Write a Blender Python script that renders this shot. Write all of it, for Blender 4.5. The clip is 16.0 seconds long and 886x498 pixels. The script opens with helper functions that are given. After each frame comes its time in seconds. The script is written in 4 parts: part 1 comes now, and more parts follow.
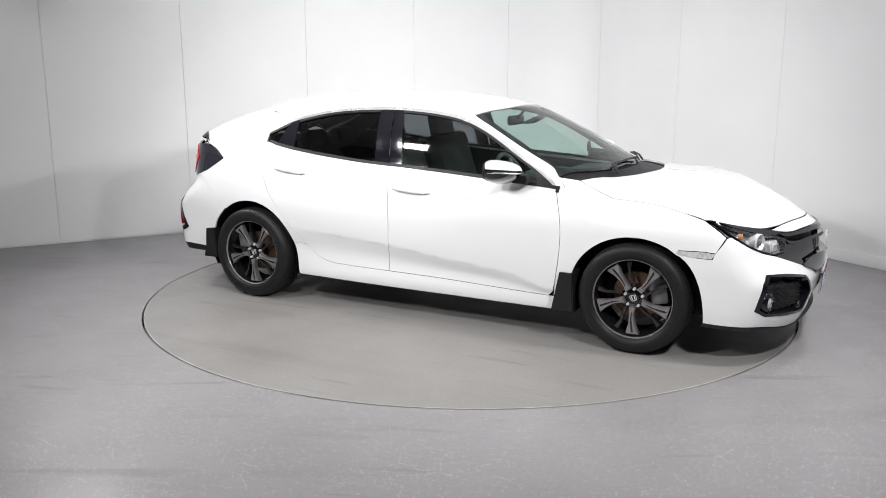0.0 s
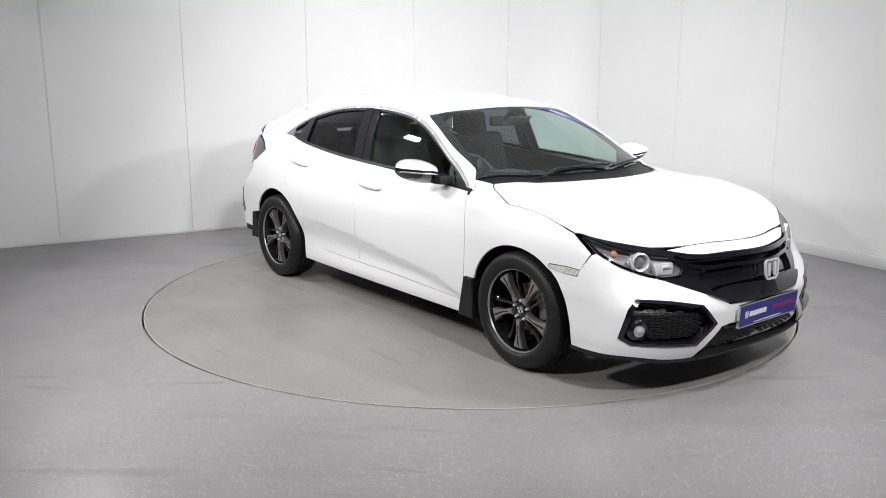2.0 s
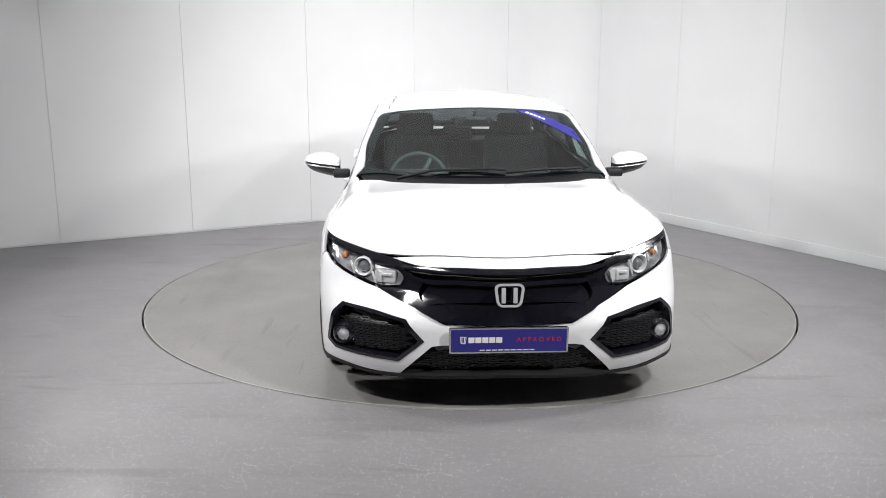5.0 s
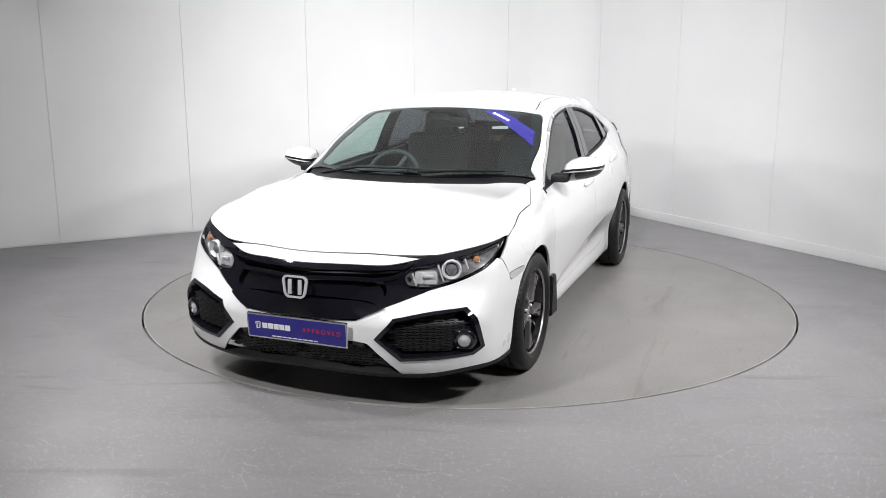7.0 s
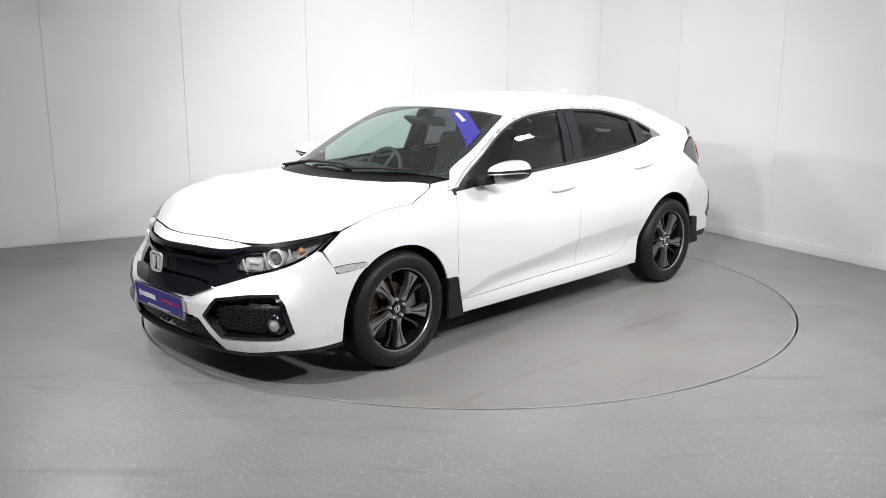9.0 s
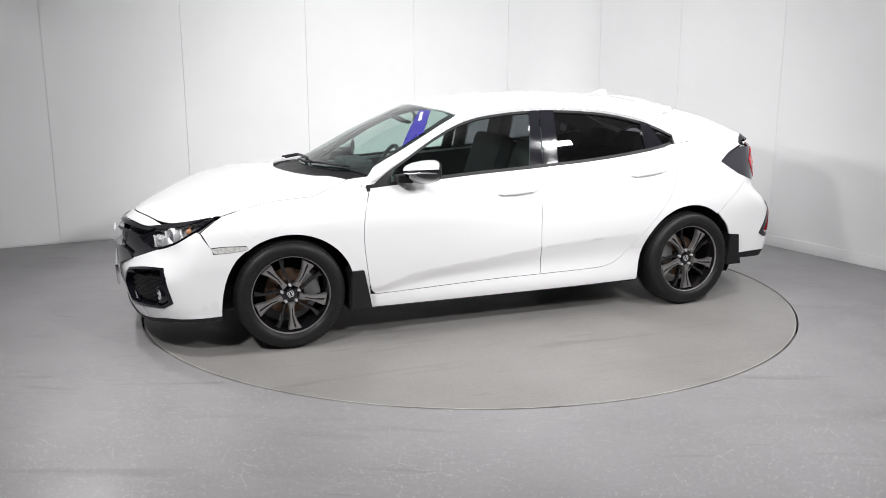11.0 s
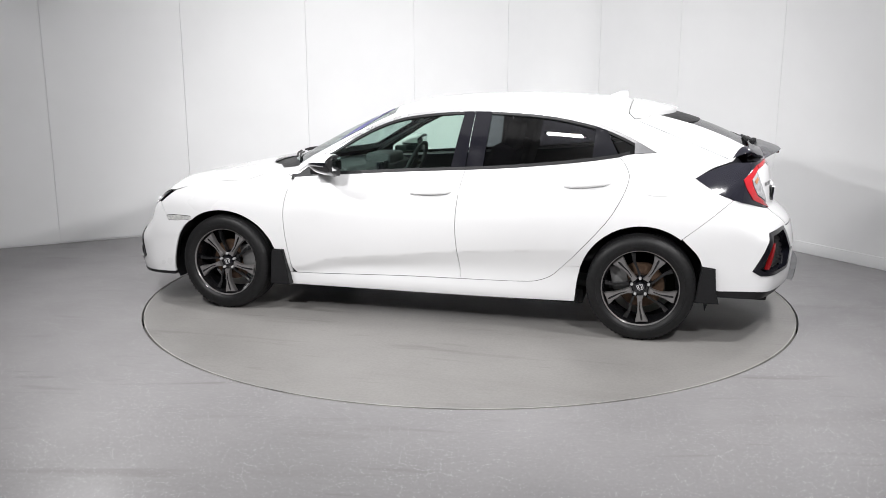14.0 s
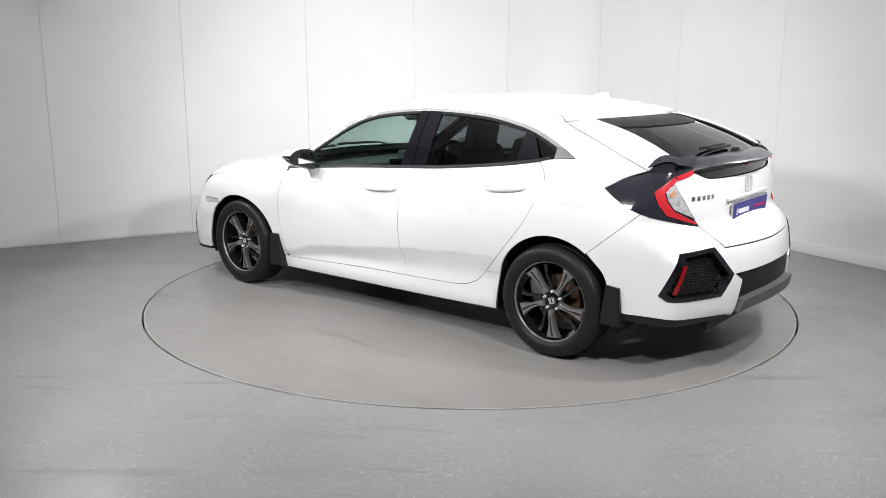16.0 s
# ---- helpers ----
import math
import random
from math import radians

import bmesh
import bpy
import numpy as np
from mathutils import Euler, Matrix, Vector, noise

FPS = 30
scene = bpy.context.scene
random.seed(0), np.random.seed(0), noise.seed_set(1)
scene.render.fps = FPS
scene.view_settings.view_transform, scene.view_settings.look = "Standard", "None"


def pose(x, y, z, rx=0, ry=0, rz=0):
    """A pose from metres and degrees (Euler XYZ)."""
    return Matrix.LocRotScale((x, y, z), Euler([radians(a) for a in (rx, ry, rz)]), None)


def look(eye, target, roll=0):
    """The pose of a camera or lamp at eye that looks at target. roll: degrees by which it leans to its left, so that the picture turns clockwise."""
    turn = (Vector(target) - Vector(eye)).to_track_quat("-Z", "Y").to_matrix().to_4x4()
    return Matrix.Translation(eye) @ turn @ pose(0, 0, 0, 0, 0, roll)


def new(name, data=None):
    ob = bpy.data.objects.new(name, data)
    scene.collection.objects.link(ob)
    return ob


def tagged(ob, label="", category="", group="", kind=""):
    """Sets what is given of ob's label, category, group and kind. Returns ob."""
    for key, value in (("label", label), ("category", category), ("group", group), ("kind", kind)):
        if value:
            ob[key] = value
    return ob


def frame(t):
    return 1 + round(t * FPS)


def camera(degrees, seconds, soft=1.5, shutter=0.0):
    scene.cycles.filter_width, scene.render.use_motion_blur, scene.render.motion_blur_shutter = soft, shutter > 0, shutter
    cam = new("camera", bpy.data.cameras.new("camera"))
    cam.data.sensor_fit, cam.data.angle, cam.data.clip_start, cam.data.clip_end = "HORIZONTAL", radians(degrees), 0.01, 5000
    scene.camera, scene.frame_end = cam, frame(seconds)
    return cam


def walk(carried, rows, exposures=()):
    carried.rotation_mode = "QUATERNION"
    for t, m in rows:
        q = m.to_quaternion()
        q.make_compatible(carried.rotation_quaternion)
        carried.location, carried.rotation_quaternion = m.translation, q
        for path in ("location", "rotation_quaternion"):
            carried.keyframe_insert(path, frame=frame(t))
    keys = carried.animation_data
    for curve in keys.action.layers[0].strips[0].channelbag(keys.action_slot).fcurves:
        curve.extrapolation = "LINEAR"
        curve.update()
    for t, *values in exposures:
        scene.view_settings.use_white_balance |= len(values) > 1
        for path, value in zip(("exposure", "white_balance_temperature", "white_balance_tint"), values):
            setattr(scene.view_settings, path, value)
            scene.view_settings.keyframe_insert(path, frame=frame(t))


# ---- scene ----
# camera: stands still
EYE = pose(0, -5.909, 1.537, 90 - 11.815, 0, 1.672)
cam = camera(56.06, 16.0, soft=0.8)
walk(cam, [(0, EYE), (16, EYE)])

# ---- world and light ----
world = bpy.data.worlds.new("world")
scene.world = world
world.use_nodes = True
world.node_tree.nodes["Background"].inputs[0].default_value = (0.9, 0.95, 1, 1)
world.node_tree.nodes["Background"].inputs[1].default_value = 0.02
scene.view_settings.exposure = 0.0
CEIL = 3.3
# a ring of studio panel lights round the turntable, and a seventh lamp: angle, radius, height, aim, watts, width
# the last one, at 272 degrees, is added only to brighten the back wall
RING = [(176, 3.2, 2.38, (0, 0, 0.3), 28, 0.24), (219, 3.0, 2.38, (0, 0, 0.3), 27, 0.24), (245, 4.0, 2.45, (0, 0, 0.4), 45, 0.26), (293, 4.0, 2.45, (0, 0, 0.4), 48, 0.26),
        (322, 3.0, 2.38, (0, 0, 0.3), 31, 0.24), (357, 2.95, 2.38, (0, 0, 0.3), 15, 0.24), (272, 2.2, 3.12, (0.1, 3.4, 0.6), 42, 0.34)]
HOUSING = bpy.data.materials.new("light_housing_black")
HOUSING.use_nodes = True
HOUSING.node_tree.nodes["Principled BSDF"].inputs["Base Color"].default_value = (0.02, 0.02, 0.02, 1)


def studio_light(angle, radius, height, aim, watts, wide):
    lamp = bpy.data.lights.new("studio_lamp", "AREA")
    lamp.shape, lamp.size, lamp.size_y, lamp.energy, lamp.spread = "RECTANGLE", wide, wide * 0.55, watts, radians(80 if wide > 0.3 else 145)
    lamp.color = (1.0, 0.99, 0.995)
    ob = new("studio_lamp", lamp)
    at = (radius * math.cos(radians(angle)), radius * math.sin(radians(angle)), height)
    ob.matrix_world = look(at, aim)
    # a shallow black tray behind the glowing face
    bm = bmesh.new()
    bmesh.ops.create_cube(bm, size=1)
    bmesh.ops.scale(bm, vec=(wide + 0.06, wide * 0.55 + 0.06, 0.06), verts=bm.verts)
    bmesh.ops.bevel(bm, geom=bm.edges[:], offset=0.012, segments=2, affect="EDGES")
    bmesh.ops.translate(bm, vec=(0, 0, 0.04), verts=bm.verts)
    me = bpy.data.meshes.new("studio_light")
    bm.to_mesh(me)
    bm.free()
    me.materials.append(HOUSING)
    box_ob = new("studio_light", me)
    box_ob.matrix_world = look(at, aim)
    tagged(box_ob, "black studio panel light hung above the turntable", "studio light", "studio lights round the turntable")


for row in RING:
    studio_light(*row)

# ---- materials ----
def nodes_of(name):
    m = bpy.data.materials.new(name)
    m.use_nodes = True
    t = m.node_tree
    return m, t, t.nodes["Principled BSDF"]


def node(t, kind, **sockets):
    n = t.nodes.new(kind)
    for k, v in sockets.items():
        n.inputs[k.replace("_", " ")].default_value = v
    return n


def noise_node(t, scale, detail=4.0, rough=0.55):
    c = t.nodes.new("ShaderNodeTexCoord")
    n = node(t, "ShaderNodeTexNoise", Scale=scale, Detail=detail, Roughness=rough)
    t.links.new(c.outputs["Object"], n.inputs["Vector"])
    return n


def ramp(t, source, stops):
    r = t.nodes.new("ShaderNodeValToRGB")
    e = r.color_ramp.elements
    while len(e) < len(stops):
        e.new(0.5)
    for k, (p, c) in zip(e, stops):
        k.position, k.color = p, (*c, 1) if len(c) == 3 else c
    t.links.new(source, r.inputs[0])
    return r


def mix(t, fac, a, b, kind="MIX"):
    n = t.nodes.new("ShaderNodeMix")
    n.data_type, n.blend_type = "RGBA", kind
    for s, v in ((n.inputs[0], fac), (n.inputs[6], a), (n.inputs[7], b)):
        if hasattr(v, "is_linked"):
            t.links.new(v, s)
        else:
            s.default_value = v if s == n.inputs[0] else (*v, 1)
    return n.outputs[2]


def bump(t, b, height, strength, distance=0.002):
    n = node(t, "ShaderNodeBump", Strength=strength, Distance=distance)
    t.links.new(height, n.inputs["Height"])
    t.links.new(n.outputs[0], b.inputs["Normal"])


def plain(name, color, rough=0.5, metal=0.0, coat=0.0, vary=0.12, scale=30, relief=0.0, spec=0.5):
    """A surface with slight mottling in colour and gloss."""
    m, t, b = nodes_of(name)
    n = noise_node(t, scale)
    lo, hi = [c * (1 - vary) for c in color], [min(1, c * (1 + vary)) for c in color]
    t.links.new(ramp(t, n.outputs[0], [(0.3, lo), (0.7, hi)]).outputs[0], b.inputs["Base Color"])
    g = ramp(t, noise_node(t, scale * 0.23).outputs[0], [(0.3, (max(rough - 0.05, 0.02),) * 3), (0.7, (min(rough + 0.06, 1),) * 3)])
    t.links.new(g.outputs[0], b.inputs["Roughness"])
    b.inputs["Metallic"].default_value = metal
    b.inputs["Specular IOR Level"].default_value = spec
    b.inputs["Coat Weight"].default_value = coat
    b.inputs["Coat Roughness"].default_value = 0.03
    if relief:
        bump(t, b, n.outputs[0], relief)
    return m


def glass(name, color, rough=0.0):
    m, t, b = nodes_of(name)
    b.inputs["Base Color"].default_value = (*color, 1)
    b.inputs["Roughness"].default_value = rough
    b.inputs["Transmission Weight"].default_value = 1.0
    b.inputs["IOR"].default_value = 1.45
    return m


def tinted(name, color, gloss=0.05):
    """A thin pane: clear tinted with a mirror-like front."""
    m, t, b = nodes_of(name)
    t.nodes.remove(b)
    tr, gl, mx = t.nodes.new("ShaderNodeBsdfTransparent"), t.nodes.new("ShaderNodeBsdfGlossy"), t.nodes.new("ShaderNodeMixShader")
    tr.inputs[0].default_value = (*color, 1)
    gl.inputs["Roughness"].default_value = 0.02
    lw = node(t, "ShaderNodeLayerWeight", Blend=0.5)
    pw, ma = t.nodes.new("ShaderNodeMath"), t.nodes.new("ShaderNodeMath")
    pw.operation, ma.operation = "POWER", "MULTIPLY_ADD"
    pw.inputs[1].default_value, ma.inputs[1].default_value, ma.inputs[2].default_value = 4.0, 0.75, gloss
    t.links.new(lw.outputs["Facing"], pw.inputs[0])
    t.links.new(pw.outputs[0], ma.inputs[0])
    t.links.new(ma.outputs[0], mx.inputs[0])
    t.links.new(tr.outputs[0], mx.inputs[1])
    t.links.new(gl.outputs[0], mx.inputs[2])
    t.links.new(mx.outputs[0], t.nodes["Material Output"].inputs[0])
    return m


def streaks(t, turn, size, lo, hi):
    """Worn scuffs drawn out in one direction."""
    c, m = t.nodes.new("ShaderNodeTexCoord"), t.nodes.new("ShaderNodeMapping")
    m.inputs["Rotation"].default_value = (0, 0, radians(turn))
    m.inputs["Scale"].default_value = (size * 0.13, size, 1)
    n = node(t, "ShaderNodeTexNoise", Scale=1.0, Detail=3.0, Roughness=0.5, Distortion=0.35)
    t.links.new(c.outputs["Object"], m.inputs[0])
    t.links.new(m.outputs[0], n.inputs["Vector"])
    return ramp(t, n.outputs[0], [(lo, (0, 0, 0)), (hi, (1, 1, 1))]).outputs[0]


def floor_material(name, tone, flecks=True):
    m, t, b = nodes_of(name)
    big = noise_node(t, 0.8, 6, 0.62)
    fine = noise_node(t, 60, 3, 0.6)
    base = ramp(t, big.outputs[0], [(0.3, [c * 0.84 for c in tone]), (0.5, tone), (0.72, [c * 1.12 for c in tone])]).outputs[0]
    base = mix(t, 0.22, base, ramp(t, fine.outputs[0], [(0.35, [c * 0.75 for c in tone]), (0.65, [c * 1.2 for c in tone])]).outputs[0])
    for turn, size, lo, hi, k in ((62, 7.0, 0.64, 0.74, 0.34), (78, 11.0, 0.66, 0.75, 0.26), (120, 15.0, 0.67, 0.76, 0.26), (48, 3.0, 0.62, 0.76, 0.20)):
        f = t.nodes.new("ShaderNodeMath")
        f.operation = "MULTIPLY"
        f.inputs[1].default_value = k
        t.links.new(streaks(t, turn, size, lo, hi), f.inputs[0])
        base = mix(t, f.outputs[0], base, (0.10, 0.09, 0.08))
    if flecks:
        clump = ramp(t, noise_node(t, 2.3, 3).outputs[0], [(0.36, (0.45,) * 3), (0.56, (1, 1, 1))]).outputs[0]
        for scale, lo, hi, cut in ((42.0, 0.09, 0.14, 0.60), (75.0, 0.12, 0.18, 0.66), (120.0, 0.16, 0.24, 0.78)):
            v = node(t, "ShaderNodeTexVoronoi", Scale=scale)
            c = t.nodes.new("ShaderNodeTexCoord")
            t.links.new(c.outputs["Object"], v.inputs["Vector"])
            spot = ramp(t, v.outputs["Distance"], [(lo, (1, 1, 1)), (hi, (0, 0, 0))]).outputs[0]
            sep = t.nodes.new("ShaderNodeSeparateColor")
            t.links.new(v.outputs["Color"], sep.inputs[0])
            pick = ramp(t, sep.outputs[0], [(cut, (0, 0, 0)), (cut + 0.06, (1, 1, 1))]).outputs[0]
            both = mix(t, 1.0, mix(t, 1.0, spot, pick, "MULTIPLY"), clump, "MULTIPLY")
            base = mix(t, both, base, (0.80, 0.81, 0.84))
    t.links.new(base, b.inputs["Base Color"])
    r = ramp(t, noise_node(t, 2.1, 5).outputs[0], [(0.3, (0.36,) * 3), (0.7, (0.50,) * 3)])
    t.links.new(r.outputs[0], b.inputs["Roughness"])
    bump(t, b, fine.outputs[0], 0.25, 0.001)
    return m


WALL_DARK = plain("dark_grey_wall", (0.10, 0.10, 0.105), 0.7, vary=0.05, scale=2)
WALL = plain("wall_panel_white", (0.78, 0.785, 0.79), 0.65, vary=0.02, scale=1.5, relief=0.02, spec=0.25)
CEILING = plain("ceiling_white", (0.68, 0.68, 0.68), 0.8, vary=0.03)
FLOOR = floor_material("floor_vinyl_flecked", (0.265, 0.258, 0.262))
DISC = floor_material("turntable_vinyl", (0.255, 0.247, 0.238), False)
STEEL = plain("worn_edge_trim", (0.42, 0.41, 0.39), 0.45, 0.0, vary=0.35, scale=3)
DARK = plain("black_plastic", (0.010, 0.010, 0.011), 0.5, vary=0.2, scale=80, spec=0.3)
GLOSS = plain("piano_black", (0.006, 0.006, 0.009), 0.07, coat=0.5, vary=0.1)
PAINT = plain("white_car_paint", (0.75, 0.752, 0.758), 0.30, coat=1.0, vary=0.006, scale=4)

# ---- mesh helpers ----
def to_mesh(name, verts, faces):
    me = bpy.data.meshes.new(name)
    me.from_pydata([tuple(v) for v in verts], [], [tuple(int(i) for i in f) for f in faces])
    me.update()
    return me


def part(name, bm, material, parent=None, label=""):
    """Links a bmesh or a mesh as ONE object under a thing or under a part."""
    if isinstance(bm, bmesh.types.BMesh):
        me = bpy.data.meshes.new(name)
        bm.to_mesh(me)
        bm.free()
    else:
        me = bm
    me.materials.clear()
    me.materials.append(material)
    ob = new(name, me)
    ob.parent = parent
    return tagged(ob, label) if label else ob


def smooth(bm, angle=35):
    for f in bm.faces:
        f.smooth = True
    for e in bm.edges:
        if len(e.link_faces) == 2 and e.calc_face_angle(0) > radians(angle):
            e.smooth = False
    return bm


def box(size, at=(0, 0, 0), bevel=0.0, m=None, segments=2):
    bm = bmesh.new()
    bmesh.ops.create_cube(bm, size=1)
    bmesh.ops.scale(bm, vec=size, verts=bm.verts)
    if bevel:
        bmesh.ops.bevel(bm, geom=bm.edges[:], offset=bevel, segments=segments, profile=0.6, affect="EDGES")
    bmesh.ops.translate(bm, vec=at, verts=bm.verts)
    if m is not None:
        bmesh.ops.transform(bm, matrix=m, verts=bm.verts)
    return smooth(bm) if bevel else bm


# ---- the room: a square studio, its corner behind the turntable ----
TURN = 29.9
ROOM = pose(0, 0, 0, 0, 0, TURN)
BACK, RIGHT, LEFT, FRONT = 3.26, 3.27, -5.2, -7.6


def wall(name, a, b, label, material=WALL):
    """A wall between two plan points of the room's own axes, thickness outwards."""
    a, b = Vector((*a, 0)), Vector((*b, 0))
    d = b - a
    bm = box((d.length, 0.12, CEIL), (d.length / 2, 0.06, CEIL / 2))
    ob = part(name, bm, material)
    ob.matrix_world = ROOM @ Matrix.Translation(a) @ pose(0, 0, 0, 0, 0, math.degrees(math.atan2(d.y, d.x)))
    return tagged(ob, label, "wall", kind="structure")


BEND = 0.617
wall_north = wall("wall_north", (LEFT, BACK), (RIGHT - BEND, BACK), "white panelled studio wall behind the turntable")
wall_east = wall("wall_east", (RIGHT, BACK - BEND), (RIGHT, FRONT), "white panelled studio wall beside the turntable")
wall_south = wall("wall_south", (RIGHT, FRONT), (LEFT, FRONT), "plain dark studio wall", WALL_DARK)
wall_west = wall("wall_west", (LEFT, FRONT), (LEFT, BACK), "plain dark studio wall", WALL_DARK)


def bent(rin, rout, z0, z1, lead=0.0, n=20):
    """A rounded corner between two radii, with a straight lead-in along the north wall."""
    bm = bmesh.new()
    c = Vector((RIGHT - BEND, BACK - BEND))
    stations = [(c + Vector((-lead, 0)), 90)] if lead else []
    stations += [(c, 90 - 90 * k / n) for k in range(n + 1)]
    rows = []
    for o, a in stations:
        d = Vector((math.cos(radians(a)), math.sin(radians(a))))
        rows.append([bm.verts.new((*(o + d * q), z)) for q, z in ((rin, z0), (rin, z1), (rout, z1), (rout, z0))])
    for a, b in zip(rows, rows[1:]):
        for k in range(4):
            bm.faces.new((a[k], a[(k + 1) % 4], b[(k + 1) % 4], b[k]))
    bm.faces.new(rows[0])
    bm.faces.new(rows[-1][::-1])
    bmesh.ops.recalc_face_normals(bm, faces=bm.faces)
    return smooth(bm, 30)


wall_corner = tagged(part("wall_corner", bent(BEND, BEND + 0.12, 0, CEIL), WALL), "white rounded studio corner between two panelled walls", "wall", kind="structure")
wall_corner.matrix_world = ROOM
part("wall_panel", bent(BEND - 0.012, BEND, 0.014, CEIL - 0.006, 0.247), WALL, wall_corner)


# cladding panels with open joints, and a skirting along one wall
def cladding(owner, edges, names="wall_panel"):
    for a, b in zip(edges, edges[1:]):
        o = part(names, box((b - a - 0.0025, 0.012, CEIL - 0.02), ((a + b) / 2, -0.006, CEIL / 2 + 0.004), 0.0015, segments=1), WALL, owner)


east_len = BACK - BEND - FRONT
cladding(wall_north, [0, -3.71 - LEFT, -2.49 - LEFT, -1.28 - LEFT, -0.04 - LEFT, 1.19 - LEFT, 2.4045 - LEFT])
cladding(wall_east, [0.003, 1.273, 2.543, 3.813, 5.083, 6.353, 7.623, east_len])
for owner, n in ((wall_east, east_len),):
    part("skirting", box((n - 0.03, 0.014, 0.10), (n / 2 + 0.01, -0.020, 0.051), 0.004), WALL, owner, "white skirting board")


def slab(name, z, material, label):
    ob = part(name, box((RIGHT - LEFT + 0.24, BACK - FRONT + 0.24, 0.1), ((RIGHT + LEFT) / 2, (BACK + FRONT) / 2, z)), material)
    ob.matrix_world = ROOM
    return tagged(ob, label, name, kind="structure")


slab("ceiling", CEIL + 0.05, CEILING, "plain white studio ceiling")

# floor with the round opening for the turntable
DISC_R = 2.242


def ring(bm, rings, n, wrap=True):
    """Skins rows of (radius, height) round the z axis."""
    rows = [[bm.verts.new((r * math.cos(2 * math.pi * k / n), r * math.sin(2 * math.pi * k / n), z)) for k in range(n)] for r, z in rings]
    for a, b in zip(rows, rows[1:]):
        for k in range(n):
            bm.faces.new((a[k], b[k], b[(k + 1) % n], a[(k + 1) % n]))
    return rows


bm = bmesh.new()
n = 192
rows = ring(bm, [(DISC_R + 0.002, -0.08), (DISC_R + 0.002, -0.001), (DISC_R + 0.003, 0.0)], n)
corners = [bm.verts.new(ROOM @ Vector((x, y, 0))) for x, y in ((LEFT - .1, FRONT - .1), (RIGHT + .1, FRONT - .1), (RIGHT + .1, BACK + .1), (LEFT - .1, BACK + .1))]
inner = [e for e in bm.edges if all(abs(v.co.z) < 1e-6 for v in e.verts) and e.is_boundary and all(v in rows[2] for v in e.verts)]
outer = [bm.edges.new((corners[k], corners[(k + 1) % 4])) for k in range(4)]
bmesh.ops.triangle_fill(bm, edges=inner + outer, use_beauty=True)
bmesh.ops.recalc_face_normals(bm, faces=bm.faces)
floor_ob = tagged(part("floor", bm, FLOOR), "worn grey vinyl studio floor with pale flecks", "floor", kind="structure")
pit = part("turntable_pit", box((5, 5, 0.05), (0, 0, -0.12)), DARK)
tagged(pit, "dark pit below the turntable", "pit", kind="structure")

# ---- turntable ----
turntable = tagged(new("turntable"), "round grey turntable flush with the studio floor", "turntable")
bm = bmesh.new()
rows = ring(bm, [(DISC_R - 0.016, -0.001), (DISC_R - 0.016, -0.06)], n)
bm.faces.new(rows[0])
bmesh.ops.recalc_face_normals(bm, faces=bm.faces)
part("disc", bm, DISC, turntable)
bm = bmesh.new()
ring(bm, [(DISC_R - 0.0155, -0.002), (DISC_R - 0.0155, 0.001), (DISC_R - 0.0105, 0.001), (DISC_R - 0.0100, -0.06)], n)
part("edge_ring", bm, STEEL, turntable, "thin worn steel edge ring")
# ---- car form: smooth fields of the outer skin, car space (x ahead, y left) ----
def slopes(X, Y):
    h = np.diff(X, axis=-1)
    d = np.diff(Y, axis=-1) / h
    m = np.zeros_like(Y)
    a, b, ha, hb = d[..., :-1], d[..., 1:], h[..., :-1], h[..., 1:]
    w1, w2 = 2 * hb + ha, hb + 2 * ha
    same = a * b > 0
    m[..., 1:-1] = np.where(same, (w1 + w2) / (w1 / np.where(same, a, 1) + w2 / np.where(same, b, 1)), 0)
    m[..., 0], m[..., -1] = d[..., 0], d[..., -1]
    return m


def hermite(x0, x1, y0, y1, m0, m1, x):
    h = x1 - x0
    t = np.clip((x - x0) / h, 0, 1)
    s = t * t * (3 - 2 * t)
    return y0 * (1 - s) + y1 * s + h * t * (1 - t) * ((1 - t) * m0 - t * m1)


def spline(text):
    """A smooth curve through 'x:y x:y ...'."""
    P = np.array(sorted(tuple(map(float, a.split(":"))) for a in text.split()))
    X, Y = P[:, 0], P[:, 1]
    M = slopes(X, Y)

    def f(x):
        x = np.asarray(x, float)
        i = np.clip(np.searchsorted(X, x) - 1, 0, len(X) - 2)
        return hermite(X[i], X[i + 1], Y[i], Y[i + 1], M[i], M[i + 1], x)
    return f


